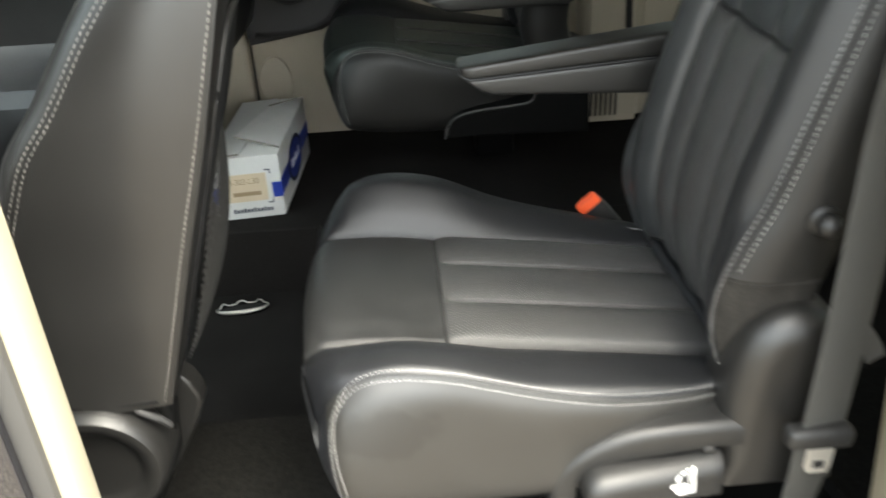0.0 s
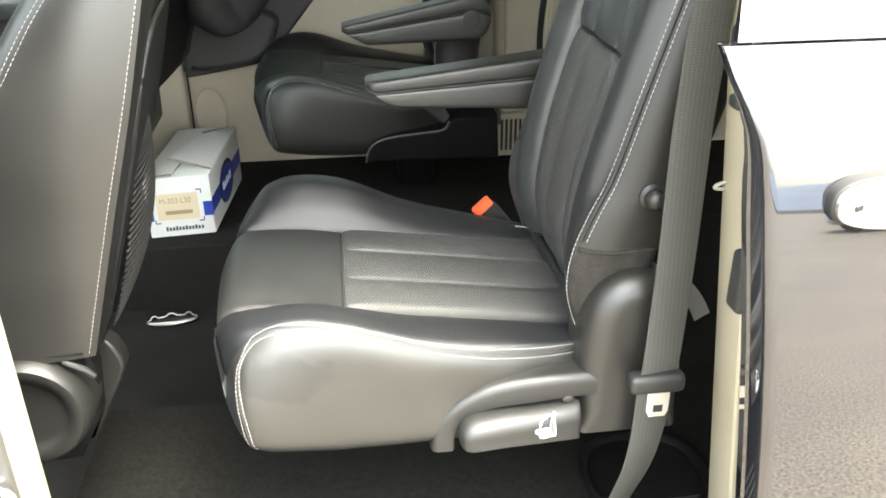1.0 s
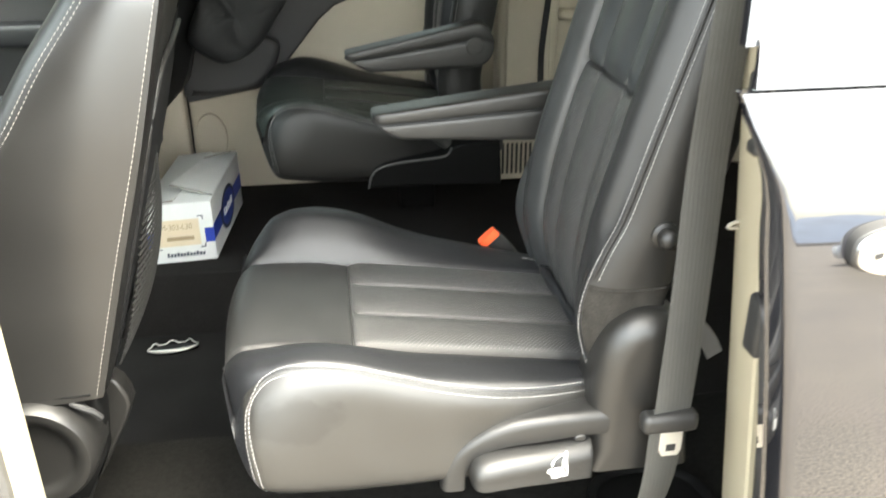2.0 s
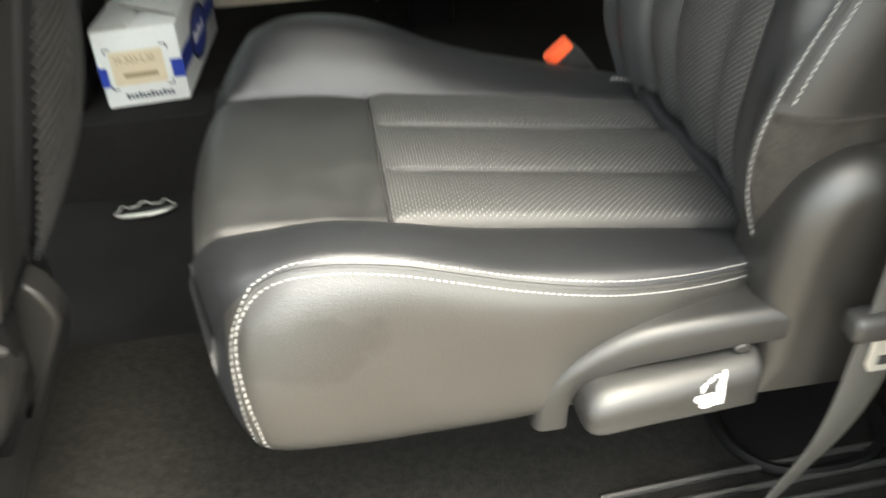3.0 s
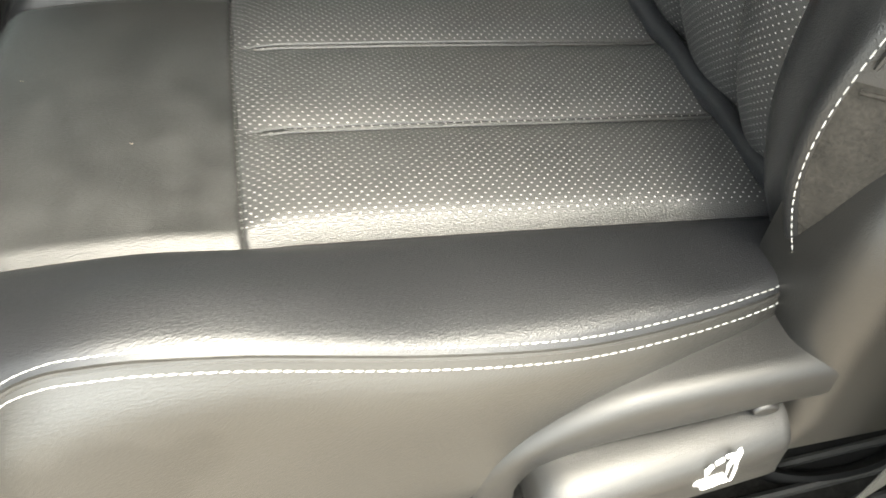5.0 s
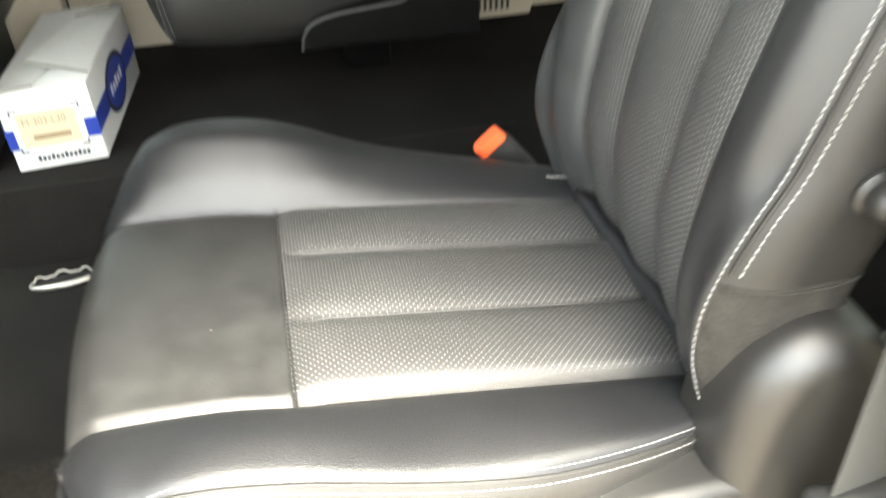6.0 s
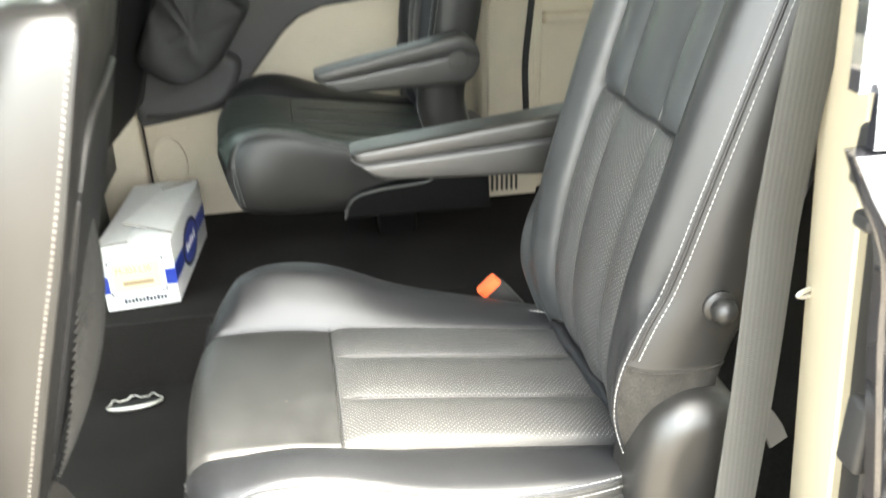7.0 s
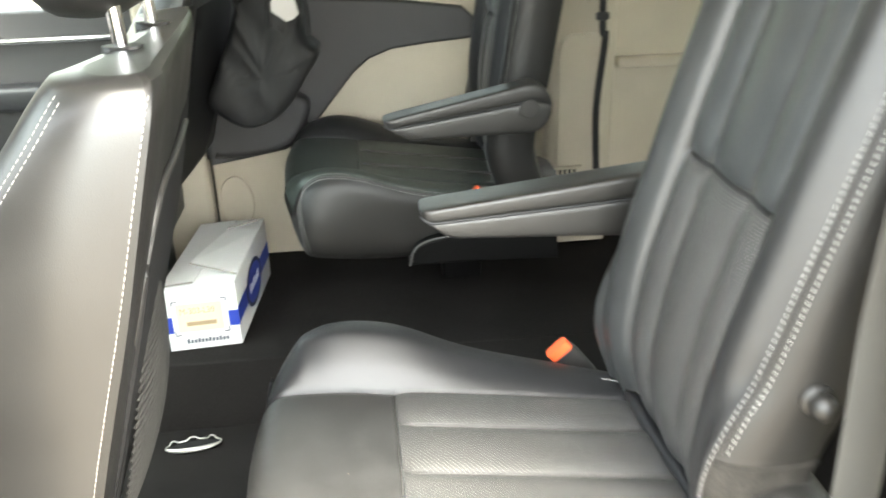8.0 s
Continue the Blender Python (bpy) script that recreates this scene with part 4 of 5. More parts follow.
        rings.append([c + Vector((0.055 * q * math.copysign(abs(math.cos(t)) ** 0.7, math.cos(t)), 0, 0.085 * q * math.copysign(abs(math.sin(t)) ** 0.7, math.sin(t)))) for t in [2 * math.pi * i / 24 for i in range(24)]])
    part("head_restraint", mirrored(loft(rings, bm=hr), flip), LEATHER_SIDE, seat, "padded grey-black head restraint")
    for y in (0.11, 0.24):
        post = part("post", mirrored(tube([(-0.218, y, 1.29), (-0.221, y, 1.36)], 0.0068, 16), flip), CHROME, seat, "chrome post")
        collar = [(-0.218 + 0.018 * math.cos(t), 0.015 * math.sin(t)) for t in [2 * math.pi * i / 20 for i in range(20)]]
        part("collar", mirrored(loft([[(x, y + d * s, z) for x, d in collar] for z, s in ((1.298, 1.0), (1.3085, 1.0), (1.3115, 0.75))]), flip), PLASTIC, post)
    return seat


front_seat(None, "grey-black leather driver's seat with a net pocket", True)
front_seat((1.41, -0.10), "dark leather front passenger seat with a hanging bag", False)


# ---- the van's shell ----
def wall(name, bm, mat, label, smooth=False):
    return solid(name, bm, mat, label, name.split("_")[0], "structure", smooth=smooth)


LOW = 0.30
wall("floor", block(-1.6, 2.3, -0.22, 0.328, 0.26, FLOOR), CARPET, "charcoal carpet on the van floor")
rest = bmesh.new()
for x0, x1, y0, y1 in ((-1.6, 2.3, 0.985, 1.60), (0.06, 2.3, 0.328, 0.985), (-1.6, -0.80, 0.328, 0.985)):
    block(x0, x1, y0, y1, 0.26, FLOOR, 0.004, bm=rest)
wall("floor_inner", rest, CARPET_DARK, "black carpet round the sunken footwell")
wall("ceiling", block(-0.78, 2.3, -0.12, 1.55, 1.66, 1.72, 0.02), HEADLINER, "light cloth headliner under the roof")
wall("ground", block(-60, 60, -60, 60, -0.3, 0.0), ASPHALT, "grey weathered asphalt car park")

# black bin lid in the floor with its bright latch
lid = thing("floor_bin_lid", (-0.4, 0.66, LOW), "black carpeted bin lid with a metal latch, sunk in the footwell", "floor lid")
part("lid", block(-0.80, 0.06, 0.328, 0.985, LOW - 0.03, LOW, 0.003), CARPET_DARK, lid)
turns = [2 * math.pi * i / 40 for i in range(41)]
ring = [Vector((-0.430 + 0.059 * math.cos(t), 0.914 + 0.007 * math.cos(t) + 0.019 * math.sin(t), LOW + 0.008 + (0.007 if 2 < i < 18 and i % 5 < 2 else 0))) for i, t in enumerate(turns)]
latch = part("latch", tube(ring, lambda u: 0.0016 + 0.0036 * max(0.0, -math.sin(2 * math.pi * u)), 8), NICKEL, lid, "bright toothed metal pull latch")
dish = bmesh.new()
dish.faces.new([dish.verts.new((p.x, p.y, LOW + 0.004)) for p in ring[:-1]])
part("dish", dish, RUBBER, latch)


# far side: sliding door panel, pillar, quarter trim
far = thing("door_far", (0.0, 1.56, FLOOR), "closed far sliding door with dark and beige trim", "door", "structure")
part("door_card", block(-0.421, 0.50, 1.56, 1.62, FLOOR, 1.165, 0.006), BEIGE, far, "beige door card")
band = [(-0.421, 0.745), (-0.33, 0.757), (-0.22, 0.776), (-0.170, 0.805), (-0.138, 0.840), (-0.078, 0.911), (-0.028, 0.970), (0.016, 1.006), (0.075, 1.028), (0.175, 1.039), (0.285, 1.047), (0.297, 1.06), (0.292, 1.10), (0.26, 1.128), (0.1, 1.150), (-0.061, 1.160), (-0.421, 1.172)]
part("upper_trim", plate(band, 1.538, 1.565, 0.008), DARK_TRIM, far, "dark upper door trim")
pod = curve_through([(-0.421, 0.775, 0), (-0.30, 0.775, 0), (-0.20, 0.80, 0), (-0.155, 0.86, 0), (-0.15, 0.92, 0), (-0.25, 0.95, 0), (-0.421, 0.95, 0)], 4)
part("pull_pod", plate([(p.x, p.y) for p in pod], 1.49, 1.545, 0.02, 4), DARK_TRIM, far, "dark moulded pull pod")
oval = [(-0.368 + 0.047 * math.cos(t), 0.630 + 0.076 * math.sin(t)) for t in [2 * math.pi * i / 40 for i in range(40)]]
part("oval_cover", plate(oval, 1.553, 1.565, 0.004), BEIGE, far, "oval beige cover")
part("window_sill", block(-0.421, 0.50, 1.545, 1.62, 1.166, 1.20, 0.008), CREAM, far, "cream window sill")
wall("window_1", block(-0.40, 0.48, 1.60, 1.604, 1.20, 1.56), TINT, "dark far sliding door window").visible_shadow = False
wall("pillar_far", block(-0.56, -0.428, 1.53, 1.62, FLOOR, 1.66, 0.012), BEIGE, "beige far centre pillar")
wall("pillar_gap", block(-0.43, -0.418, 1.575, 1.62, FLOOR, 1.66), RUBBER, "black seal beside the far pillar")
wall("pillar_rear", block(0.48, 0.66, 1.49, 1.62, FLOOR, 1.66, 0.03, 4), BEIGE, "beige rear pillar trim")
wall("trim_panel", plate([(0.500, 0.66), (0.500, 1.005), (0.507, 1.036), (0.530, 1.055), (0.600, 1.055), (0.622, 1.036), (0.630, 1.005), (0.634, 0.66)], 1.481, 1.50, 0.008, 4), BEIGE, "beige moulded panel on the rear pillar trim", smooth=True)
wall("wall_quarter", block(0.64, 2.3, 1.53, 1.62, FLOOR, 1.22, 0.02), BEIGE, "beige rear quarter trim")
wall("window_3", block(0.67, 2.2, 1.60, 1.604, 1.22, 1.56), TINT, "dark rear quarter window").visible_shadow = False
wall("wall_header", block(-0.78, 2.3, 1.55, 1.62, 1.56, 1.70), CREAM, "cream header above the far windows")
fd = thing("door_front_far", (-1.0, 1.56, FLOOR), "closed front passenger door with dark trim", "door", "structure")
part("door_card", block(-1.7, -0.56, 1.55, 1.62, FLOOR, 1.16, 0.01), DARK_TRIM, fd)
part("chrome_strip", block(-1.5, -0.60, 1.53, 1.552, 1.085, 1.10, 0.004), CHROME, fd, "bright trim strip")
part("armrest", block(-1.4, -0.66, 1.47, 1.552, 0.93, 0.99, 0.015, 3), LEATHER, fd)
wall("window_2", block(-1.6, -0.57, 1.60, 1.604, 1.17, 1.56), GLASS, "front passenger window").visible_shadow = False
wall("wall_tail", block(2.26, 2.34, -0.25, 1.62, 0.40, 1.15), BEIGE, "beige tailgate trim")
wall("window_7", block(2.29, 2.294, -0.15, 1.55, 1.15, 1.68), TINT, "dark tailgate window").visible_shadow = False
wall("window_5", loft([[(-0.79, y, 1.690), (-0.79, y, 1.685), (-1.62, y, 1.115), (-1.62, y, 1.120)] for y in (-0.12, 1.55)]), GLASS, "clear windscreen over the dashboard").visible_shadow = False
wall("window_6", block(-1.55, -0.50, -0.262, -0.258, 1.15, 1.60), GLASS, "clear driver's door window").visible_shadow = False
wall("wall_dash", block(-1.75, -1.55, -0.25, 1.62, 0.40, 1.12, 0.05, 3), DARK_TRIM, "dark dashboard")

# near side: sill, pillars
sill = thing("door_sill", (0.05, -0.2, 0.4), "ribbed black door sill plate", "sill", "structure")
part("sill_body", block(-0.40, 0.95, -0.27, -0.16, 0.36, FLOOR - 0.004, 0.012), PLASTIC, sill)
for k in range(5):
    part("rib", tube([(0.20 + 0.07 * i, -0.032 - 0.024 * k + 0.0025 * i, FLOOR + 0.001 + 0.004 * min(1, i / 2)) for i in range(11)], 0.0045, 8), PLASTIC, sill)
bp = thing("pillar_near", (-0.33, -0.22, 0.4), "cream-edged centre pillar beside the driver's seat", "pillar", "structure")
part("trim_edge", block(-0.327, -0.311, -0.262, -0.225, 0.40, 1.66, 0.005), CREAM, bp, "cream trim edge")
part("seal", block(-0.345, -0.325, -0.268, -0.235, 0.40, 1.66, 0.006), PLASTIC_GREY, bp, "grey seal")
part("panel", block(-0.50, -0.343, -0.275, -0.235, 0.30, 1.66, 0.004), PAINT, bp, "black painted pillar skin")
wall("wall_front_side", block(-1.7, -0.50, -0.29, -0.235, 0.30, 1.15, 0.01), PAINT, "black painted driver's door")
wall("rail_near", block(-0.78, 2.3, -0.20, -0.10, 1.60, 1.74, 0.02), PAINT, "black painted roof rail")
cp = thing("pillar_rear_near", (0.43, -0.2, 0.4), "cream rear door jamb", "pillar", "structure")


def jamb_x(z):
    return 0.447 - 0.103 * (z - 1.0)


def jamb_strip(x0, x1, y0, y1):
    return loft([[(jamb_x(z) + x, y, z) for x, y in ((x0, y0), (x0 + 0.003, y0 - 0.003), (x1, y0 - 0.003), (x1, y1), (x0 + 0.003, y1), (x0, y1 - 0.004))] for z in (0.40, 0.6, 0.8, 1.0, 1.2, 1.4, 1.66)])


part("jamb", jamb_strip(0.0, 0.06, -0.155, -0.090), CREAM, cp, "cream jamb trim")
part("jamb_seal", jamb_strip(0.006, 0.07, -0.19, -0.160), RUBBER, cp, "black door seal")
part("latch_loop", tube(curve_through([(0.448, -0.100, 1.022), (0.436, -0.103, 1.023), (0.430, -0.104, 1.026), (0.436, -0.103, 1.029), (0.448, -0.100, 1.030)], 5), 0.0022, 8), NICKEL, cp, "bright metal latch loop")
wall("wall_side_rear", block(0.52, 2.3, -0.22, -0.12, 0.36, 1.20), DARK_TRIM, "dark inside of the rear side wall")


wall("window_4", block(0.58, 2.2, -0.17, -0.166, 1.20, 1.60), TINT, "dark near rear side window").visible_shadow = False


# ---- open sliding door ----
EDGE_X = [(0.35, 0.446), (0.60, 0.425), (0.788, 0.405), (1.046, 0.381), (1.13, 0.374), (1.161, 0.366), (1.20, 0.348), (1.226, 0.339), (1.254, 0.335), (1.379, 0.303), (1.62, 0.265)]
SKIN_Y = [(0.35, -0.325), (0.60, -0.350), (0.80, -0.350), (0.95, -0.338), (1.05, -0.322), (1.12, -0.307), (1.17, -0.292), (1.226, -0.266)]
door = thing("sliding_door", (0.8, -0.3, 0.35), "glossy black sliding door standing open beside the van", "car door")
rings = []
for k in range(36):
    z = 0.35 + 0.876 * k / 35
    x0, y0 = lerp(EDGE_X, z), lerp(SKIN_Y, z)
    deep = lerp([(0.35, 1.0), (1.08, 1.0), (1.15, 0.7), (1.19, 0.45), (1.23, 0.3)], z)
    ring = [(x0 + 0.03, y0 + 0.060), (x0 + 0.010, y0 + 0.060), (x0 + 0.003, y0 + 0.056), (x0 + 0.001, y0 + 0.041), (x0 + 0.004, y0 + 0.038), (x0 + 0.004, y0 + 0.034), (x0, y0 + 0.031), (x0, y0 + 0.010), (x0 + 0.0015, y0 + 0.004), (x0 + 0.005, y0 + 0.001), (x0 + 0.012, y0)] + [(x0 + 0.012 + 0.11 * i, y0 - 0.004 * math.sin(math.pi * i / 10)) for i in range(1, 11)] + [(x0 + 1.13, y0 + 0.060)]
    rings.append([(x, y0 + (y - y0) * deep, z) for x, y in ring])
part("door_skin", loft(rings), PAINT, door, "glossy black painted skin")
part("edge_seal", tube([(lerp(EDGE_X, z) + 0.006, lerp(SKIN_Y, z) + 0.036, z) for z in [0.36 + 0.03 * k for k in range(25)]], 0.0028, 8), RUBBER, door)
part("seal_corner", block(0.352, 0.363, -0.262, -0.242, 1.199, 1.221, 0.005, 3), RUBBER, door)
part("seal_corner", block(0.358, 0.371, -0.258, -0.236, 1.211, 1.240, 0.005, 3), RUBBER, door)
part("seal_corner", block(0.362, 0.372, -0.262, -0.242, 1.166, 1.179, 0.004, 3), RUBBER, door)
part("bump_stop", block(0.391, 0.404, -0.268, -0.240, 0.955, 1.02, 0.006, 3), RUBBER, door, "black bump stop")
part("belt_moulding", loft([[(x + (0.004 if z > 1.25 else 0), -0.262 + dy, z) for dy, z in ((0.0, 1.2274), (-0.002, 1.2284), (0.010, 1.266), (0.012, 1.268), (0.015, 1.268), (0.007, 1.2274))] for x in (0.353, 0.6, 1.0, 1.45)]), PAINT, door, "glossy belt moulding")
fr = bmesh.new()
loft([[(0.344 + (z - 1.25) * 0.15 + dx, -0.252 + dy + (z - 1.25) * 0.32, z) for dx, dy in ((0, 0), (0.014, 0), (0.014, 0.012), (0, 0.012))] for z in [1.262 + 0.04 * k for k in range(10)]], bm=fr)
part("window_frame", fr, PAINT, door)
part("pane", loft([[(0.352 + (z - 1.26) * 0.15, -0.246 + (z - 1.25) * 0.32, z), (1.45, -0.246 + (z - 1.25) * 0.32, z), (1.45, -0.241 + (z - 1.25) * 0.32, z), (0.352 + (z - 1.26) * 0.15, -0.241 + (z - 1.25) * 0.32, z)] for z in (1.262, 1.62)]), TINT, door, "dark tinted pane")
for x0, x1 in ((0.450, 0.464), (0.467, 0.484), (0.487, 0.505)):
    part("sticker_bar", loft([[(x0, -0.2475 + (z - 1.25) * 0.32, z), (x1, -0.2475 + (z - 1.25) * 0.32, z), (x1, -0.2465 + (z - 1.25) * 0.32, z), (x0, -0.2465 + (z - 1.25) * 0.32, z)] for z in (1.279, 1.291)]), WHITE, door, "white sticker lettering", smooth=False)


def handle_ring(grow):
    return [(0.565 + (0.128 + grow) * math.copysign(abs(math.cos(t)) ** 0.45, math.cos(t)), 1.097 + (0.023 + grow) * math.copysign(abs(math.sin(t)) ** 0.7, math.sin(t))) for t in [2 * math.pi * i / 48 for i in range(48)]]


part("handle_cup", plate(handle_ring(0.004), -0.3225, -0.305, 0.002), RUBBER, door)
handle = part("door_handle", plate(handle_ring(0.0015), -0.331, -0.305, 0.004), CHROME, door, "bright chrome pull handle")
part("lock_slot", plate([(0.450, 1.094), (0.450, 1.099), (0.456, 1.101), (0.456, 1.096)], -0.3325, -0.330), RUBBER, handle)


# ---- seat belt by the near seat ----
belt = thing("seat_belt", (0.385, -0.13, FLOOR), "grey shoulder belt hanging beside the seat", "seat belt")
path = curve_through([(0.455, -0.12, 1.62), (0.418, -0.115, 1.40), (0.400, -0.112, 1.27), (0.393, -0.110, 1.125), (0.3905, -0.1145, 1.06), (0.388, -0.122, 0.95), (0.381, -0.132, 0.81), (0.377, -0.134, 0.784)], 6)
part("webbing", ribbon(path, (1, 0.15, 0), 0.049, 0.0022), WEB, belt, "grey woven webbing")
part("webbing", ribbon(curve_through([(0.377, -0.133, 0.782), (0.375, -0.130, 0.70), (0.368, -0.125, 0.64), (0.352, -0.115, 0.575), (0.338, -0.10, 0.50), (0.332, -0.09, 0.472)], 5), [(1, 0.1 + 0.02 * k, 0.1) for k in range(26)], 0.047, 0.0022), WEB, belt)
slide = bmesh.new()
block(0.341, 0.411, -0.147, -0.122, 0.772, 0.798, 0.008, 3, bm=slide)
part("tongue_grip", slide, PLASTIC, belt, "black tongue grip")
part("tongue", plate([(0.367, 0.774), (0.395, 0.774), (0.395, 0.742), (0.391, 0.734), (0.371, 0.734), (0.367, 0.742)], -0.139, -0.136, 0.0008), NICKEL, belt, "bright metal tongue")
part("slot", plate([(0.375, 0.752), (0.387, 0.752), (0.387, 0.742), (0.375, 0.742)], -0.1397, -0.1385), RUBBER, belt)


# ---- carton ----
def carton():
    m = Matrix.Translation((-0.397, 1.049, FLOOR + 0.002)) @ Matrix(((0.996, 0.094, 0, 0), (0.087, 0.996, 0, 0), (0, 0, 1, 0), (0, 0, 0, 1)))
    box = thing("cardboard_box", (-0.392, 1.03, FLOOR), "white carton with a blue band and paper label", "box")
    w, d, h = 0.158, 0.365, 0.158

    def put(bm):
        for v in bm.verts:
            v.co = m @ v.co
        return bm

    part("carton", put(block(-w / 2, w / 2, 0, d, 0, h, 0.002)), CARD, box)
    # loosely folded flaps with lifted edges
    for corners, label in (
        (((-w / 2, 0.004, 0.001), (-0.010, 0.004, 0.005), (0.016, d - 0.02, 0.010), (-w / 2, d - 0.004, 0.001)), "folded white flap"),
        (((-0.026, 0.052, 0.030), (w / 2, 0.030, 0.003), (w / 2, d - 0.09, 0.003), (0.012, d - 0.060, 0.012)), "lifted white flap"),
        (((0.010, d - 0.095, 0.020), (w / 2, d - 0.075, 0.026), (w / 2, d - 0.002, 0.001), (-0.01, d - 0.002, 0.001)), "torn white flap"),
    ):
        flap = bmesh.new()
        loft([[(x, y, h + z) for x, y, z in corners], [(x, y, h + z + 0.0025) for x, y, z in corners]], bm=flap)
        piece = part("flap", put(flap), CARD, box, label, smooth=False)
        (xa, ya, za), (xb, yb, zb) = corners[0], corners[1]
        # dark strip along the flap's edge, painting the shadow gap beneath it
        rim = bmesh.new()
        loft([[(x, y - 0.0012, h + z + q) for x, y, z in ((xa, ya, za), (xb, yb, zb))] + [(x, y + 0.001, h + z + q) for x, y, z in ((xb, yb, zb), (xa, ya, za))] for q in (-0.0008, 0.0030)], bm=rim)
        part("shade_edge", put(rim), FLAP_SHADE, piece, "grey strip for the shadow under the flap", smooth=False)
    part("paper_label", put(block(-0.055, 0.045, -0.0012, 0.0, 0.045, 0.115)), LABEL, box, "cream paper label")
    part("code_bar", put(block(-0.035, 0.030, -0.0020, -0.001, 0.060, 0.070)), INK_TAN, box)
    for x, z, sx, sz in ((-0.062, 0.038, 1, 1), (0.055, 0.038, -1, 1), (-0.062, 0.122, 1, -1), (0.055, 0.122, -1, -1)):
        marks = bmesh.new()
        block(min(x, x + 0.012 * sx), max(x, x + 0.012 * sx), -0.0014, 0.0, z - 0.0012, z + 0.0012, bm=marks)
        block(x - 0.0012, x + 0.0012, -0.0014, 0.0, min(z, z + 0.010 * sz), max(z, z + 0.010 * sz), bm=marks)
        part("corner_mark", put(marks), INK, box, smooth=False)
    line = bmesh.new()
    for k in range(12):
        block(-0.040 + 0.0078 * k, -0.0348 + 0.0078 * k, -0.0014, 0.0, 0.016, 0.0245 if k % 3 else 0.027, bm=line)
    part("printed_line", put(line), INK, box, "dark printed line", smooth=False)
    band = bmesh.new()
    block(w / 2, w / 2 + 0.0012, 0.0, d, 0.055, 0.095, bm=band)
    block(-w / 2 - 0.0012, -w / 2, 0.0, d, 0.055, 0.095, bm=band)
    block(w / 2 - 0.022, w / 2 + 0.0012, -0.0014, 0.0, 0.050, 0.088, bm=band)
    block(-w / 2 - 0.0012, -w / 2 + 0.014, -0.0014, 0.0, 0.045, 0.085, bm=band)
    part("blue_band", put(band), BLUE, box, "blue printed band", smooth=False)
    ov = bmesh.new()
    c = bmesh.ops.create_circle(ov, cap_ends=True, segments=32, radius=1.0)
    for v in ov.verts:
        v.co = Vector((w / 2 + 0.0022, 0.17 + 0.085 * v.co.x, 0.075 + 0.055 * v.co.y))
    part("blue_oval", put(ov), INK, box, "dark blue printed oval")
    ov = bmesh.new()
    c = bmesh.ops.create_circle(ov, cap_ends=True, segments=32, radius=1.0)
    for v in ov.verts:
        v.co = Vector((w / 2 + 0.0030, 0.17 + 0.074 * v.co.x, 0.075 + 0.045 * v.co.y))
    oval = part("oval_fill", put(ov), BLUE, box)
    bars = bmesh.new()
    for k in range(5):
        block(w / 2 + 0.0030, w / 2 + 0.0036, 0.118 + 0.021 * k, 0.132 + 0.021 * k, 0.066, 0.083 if k % 2 else 0.088, bm=bars)
    part("printed_bars", put(bars), WHITE, box, "pale printed bars", smooth=False)
    font = bpy.data.curves.new("code", "FONT")
    font.body = "M-303-L30"
    font.size = 0.021
    tmp = bpy.data.objects.new("code", font)
    me = bpy.data.meshes.new_from_object(tmp)
    bpy.data.objects.remove(tmp)
    bm = bmesh.new()
    bm.from_mesh(me)
    for v in bm.verts:
        v.co = Vector((-0.047 + v.co.x * 0.82, -0.0022, 0.090 + v.co.y))
    part("printed_code", put(bm), INK_TAN, box, "faded printed code", smooth=False)
    return box


carton()


# ---- bag on the passenger seat ----
def bag():
    b = thing("bag", (-0.23, 1.25, 0.86), "black cloth bag hanging behind the front passenger seat", "bag")
    outline = [(-0.254, 1.214), (-0.215, 1.223), (-0.172, 1.224), (-0.130, 1.207), (-0.130, 1.148), (-0.119, 1.114), (-0.096, 1.083), (-0.132, 1.028), (-0.166, 0.976), (-0.213, 0.938), (-0.269, 0.922), (-0.314, 0.943), (-0.353, 0.985), (-0.322, 1.061), (-0.292, 1.125), (-0.272, 1.175)]
    o = curve_through([(x, z, 0) for x, z in outline], 4, True)
    rings = []
    for q, y in ((1.0, 1.33), (1.0, 1.26), (0.98, 1.235), (0.93, 1.222), (0.85, 1.217), (0.72, 1.214), (0.58, 1.212), (0.43, 1.211), (0.28, 1.210), (0.13, 1.210), (0.03, 1.210)):
        ring = []
        for p in o:
            x, z = -0.225 + (p.x + 0.225) * q, 1.04 + (p.y - 1.04) * q
            fold = 0.015 * noise.noise(Vector((x * 17 + z * 9, z * 5, 3))) + 0.017 * (abs(noise.noise(Vector((x * 30 + z * 12, z * 9, 7)))) - 0.2)
            ring.append((x, y + fold * min(1, (1.02 - q) * 5), z))
        rings.append(ring)
    part("pouch", loft(rings), CLOTH, b, "wrinkled black pouch")
    part("paper", plate([(-0.199, 1.191), (-0.182, 1.207), (-0.165, 1.216), (-0.138, 1.208), (-0.131, 1.175), (-0.144, 1.164), (-0.159, 1.160)], 1.204, 1.210), PAPER, b, "pale paper showing at the bag's mouth")
    part("handle", tube(curve_through([(-0.195, 1.205, 1.15), (-0.19, 1.203, 1.215), (-0.155, 1.203, 1.225), (-0.118, 1.205, 1.20), (-0.115, 1.207, 1.13)], 5), 0.006, 8), CLOTH, b, "black cloth handle")
    part("strap", ribbon(curve_through([(-0.25, 1.24, 1.15), (-0.27, 1.22, 1.25), (-0.29, 1.2, 1.33)], 5), (0.3, 1, 0), 0.03, 0.003), CLOTH, b)
    return b


bag()
rb = thing("rear_belt", (0.61, 1.47, 0.67), "black belt on the rear pillar trim", "seat belt")
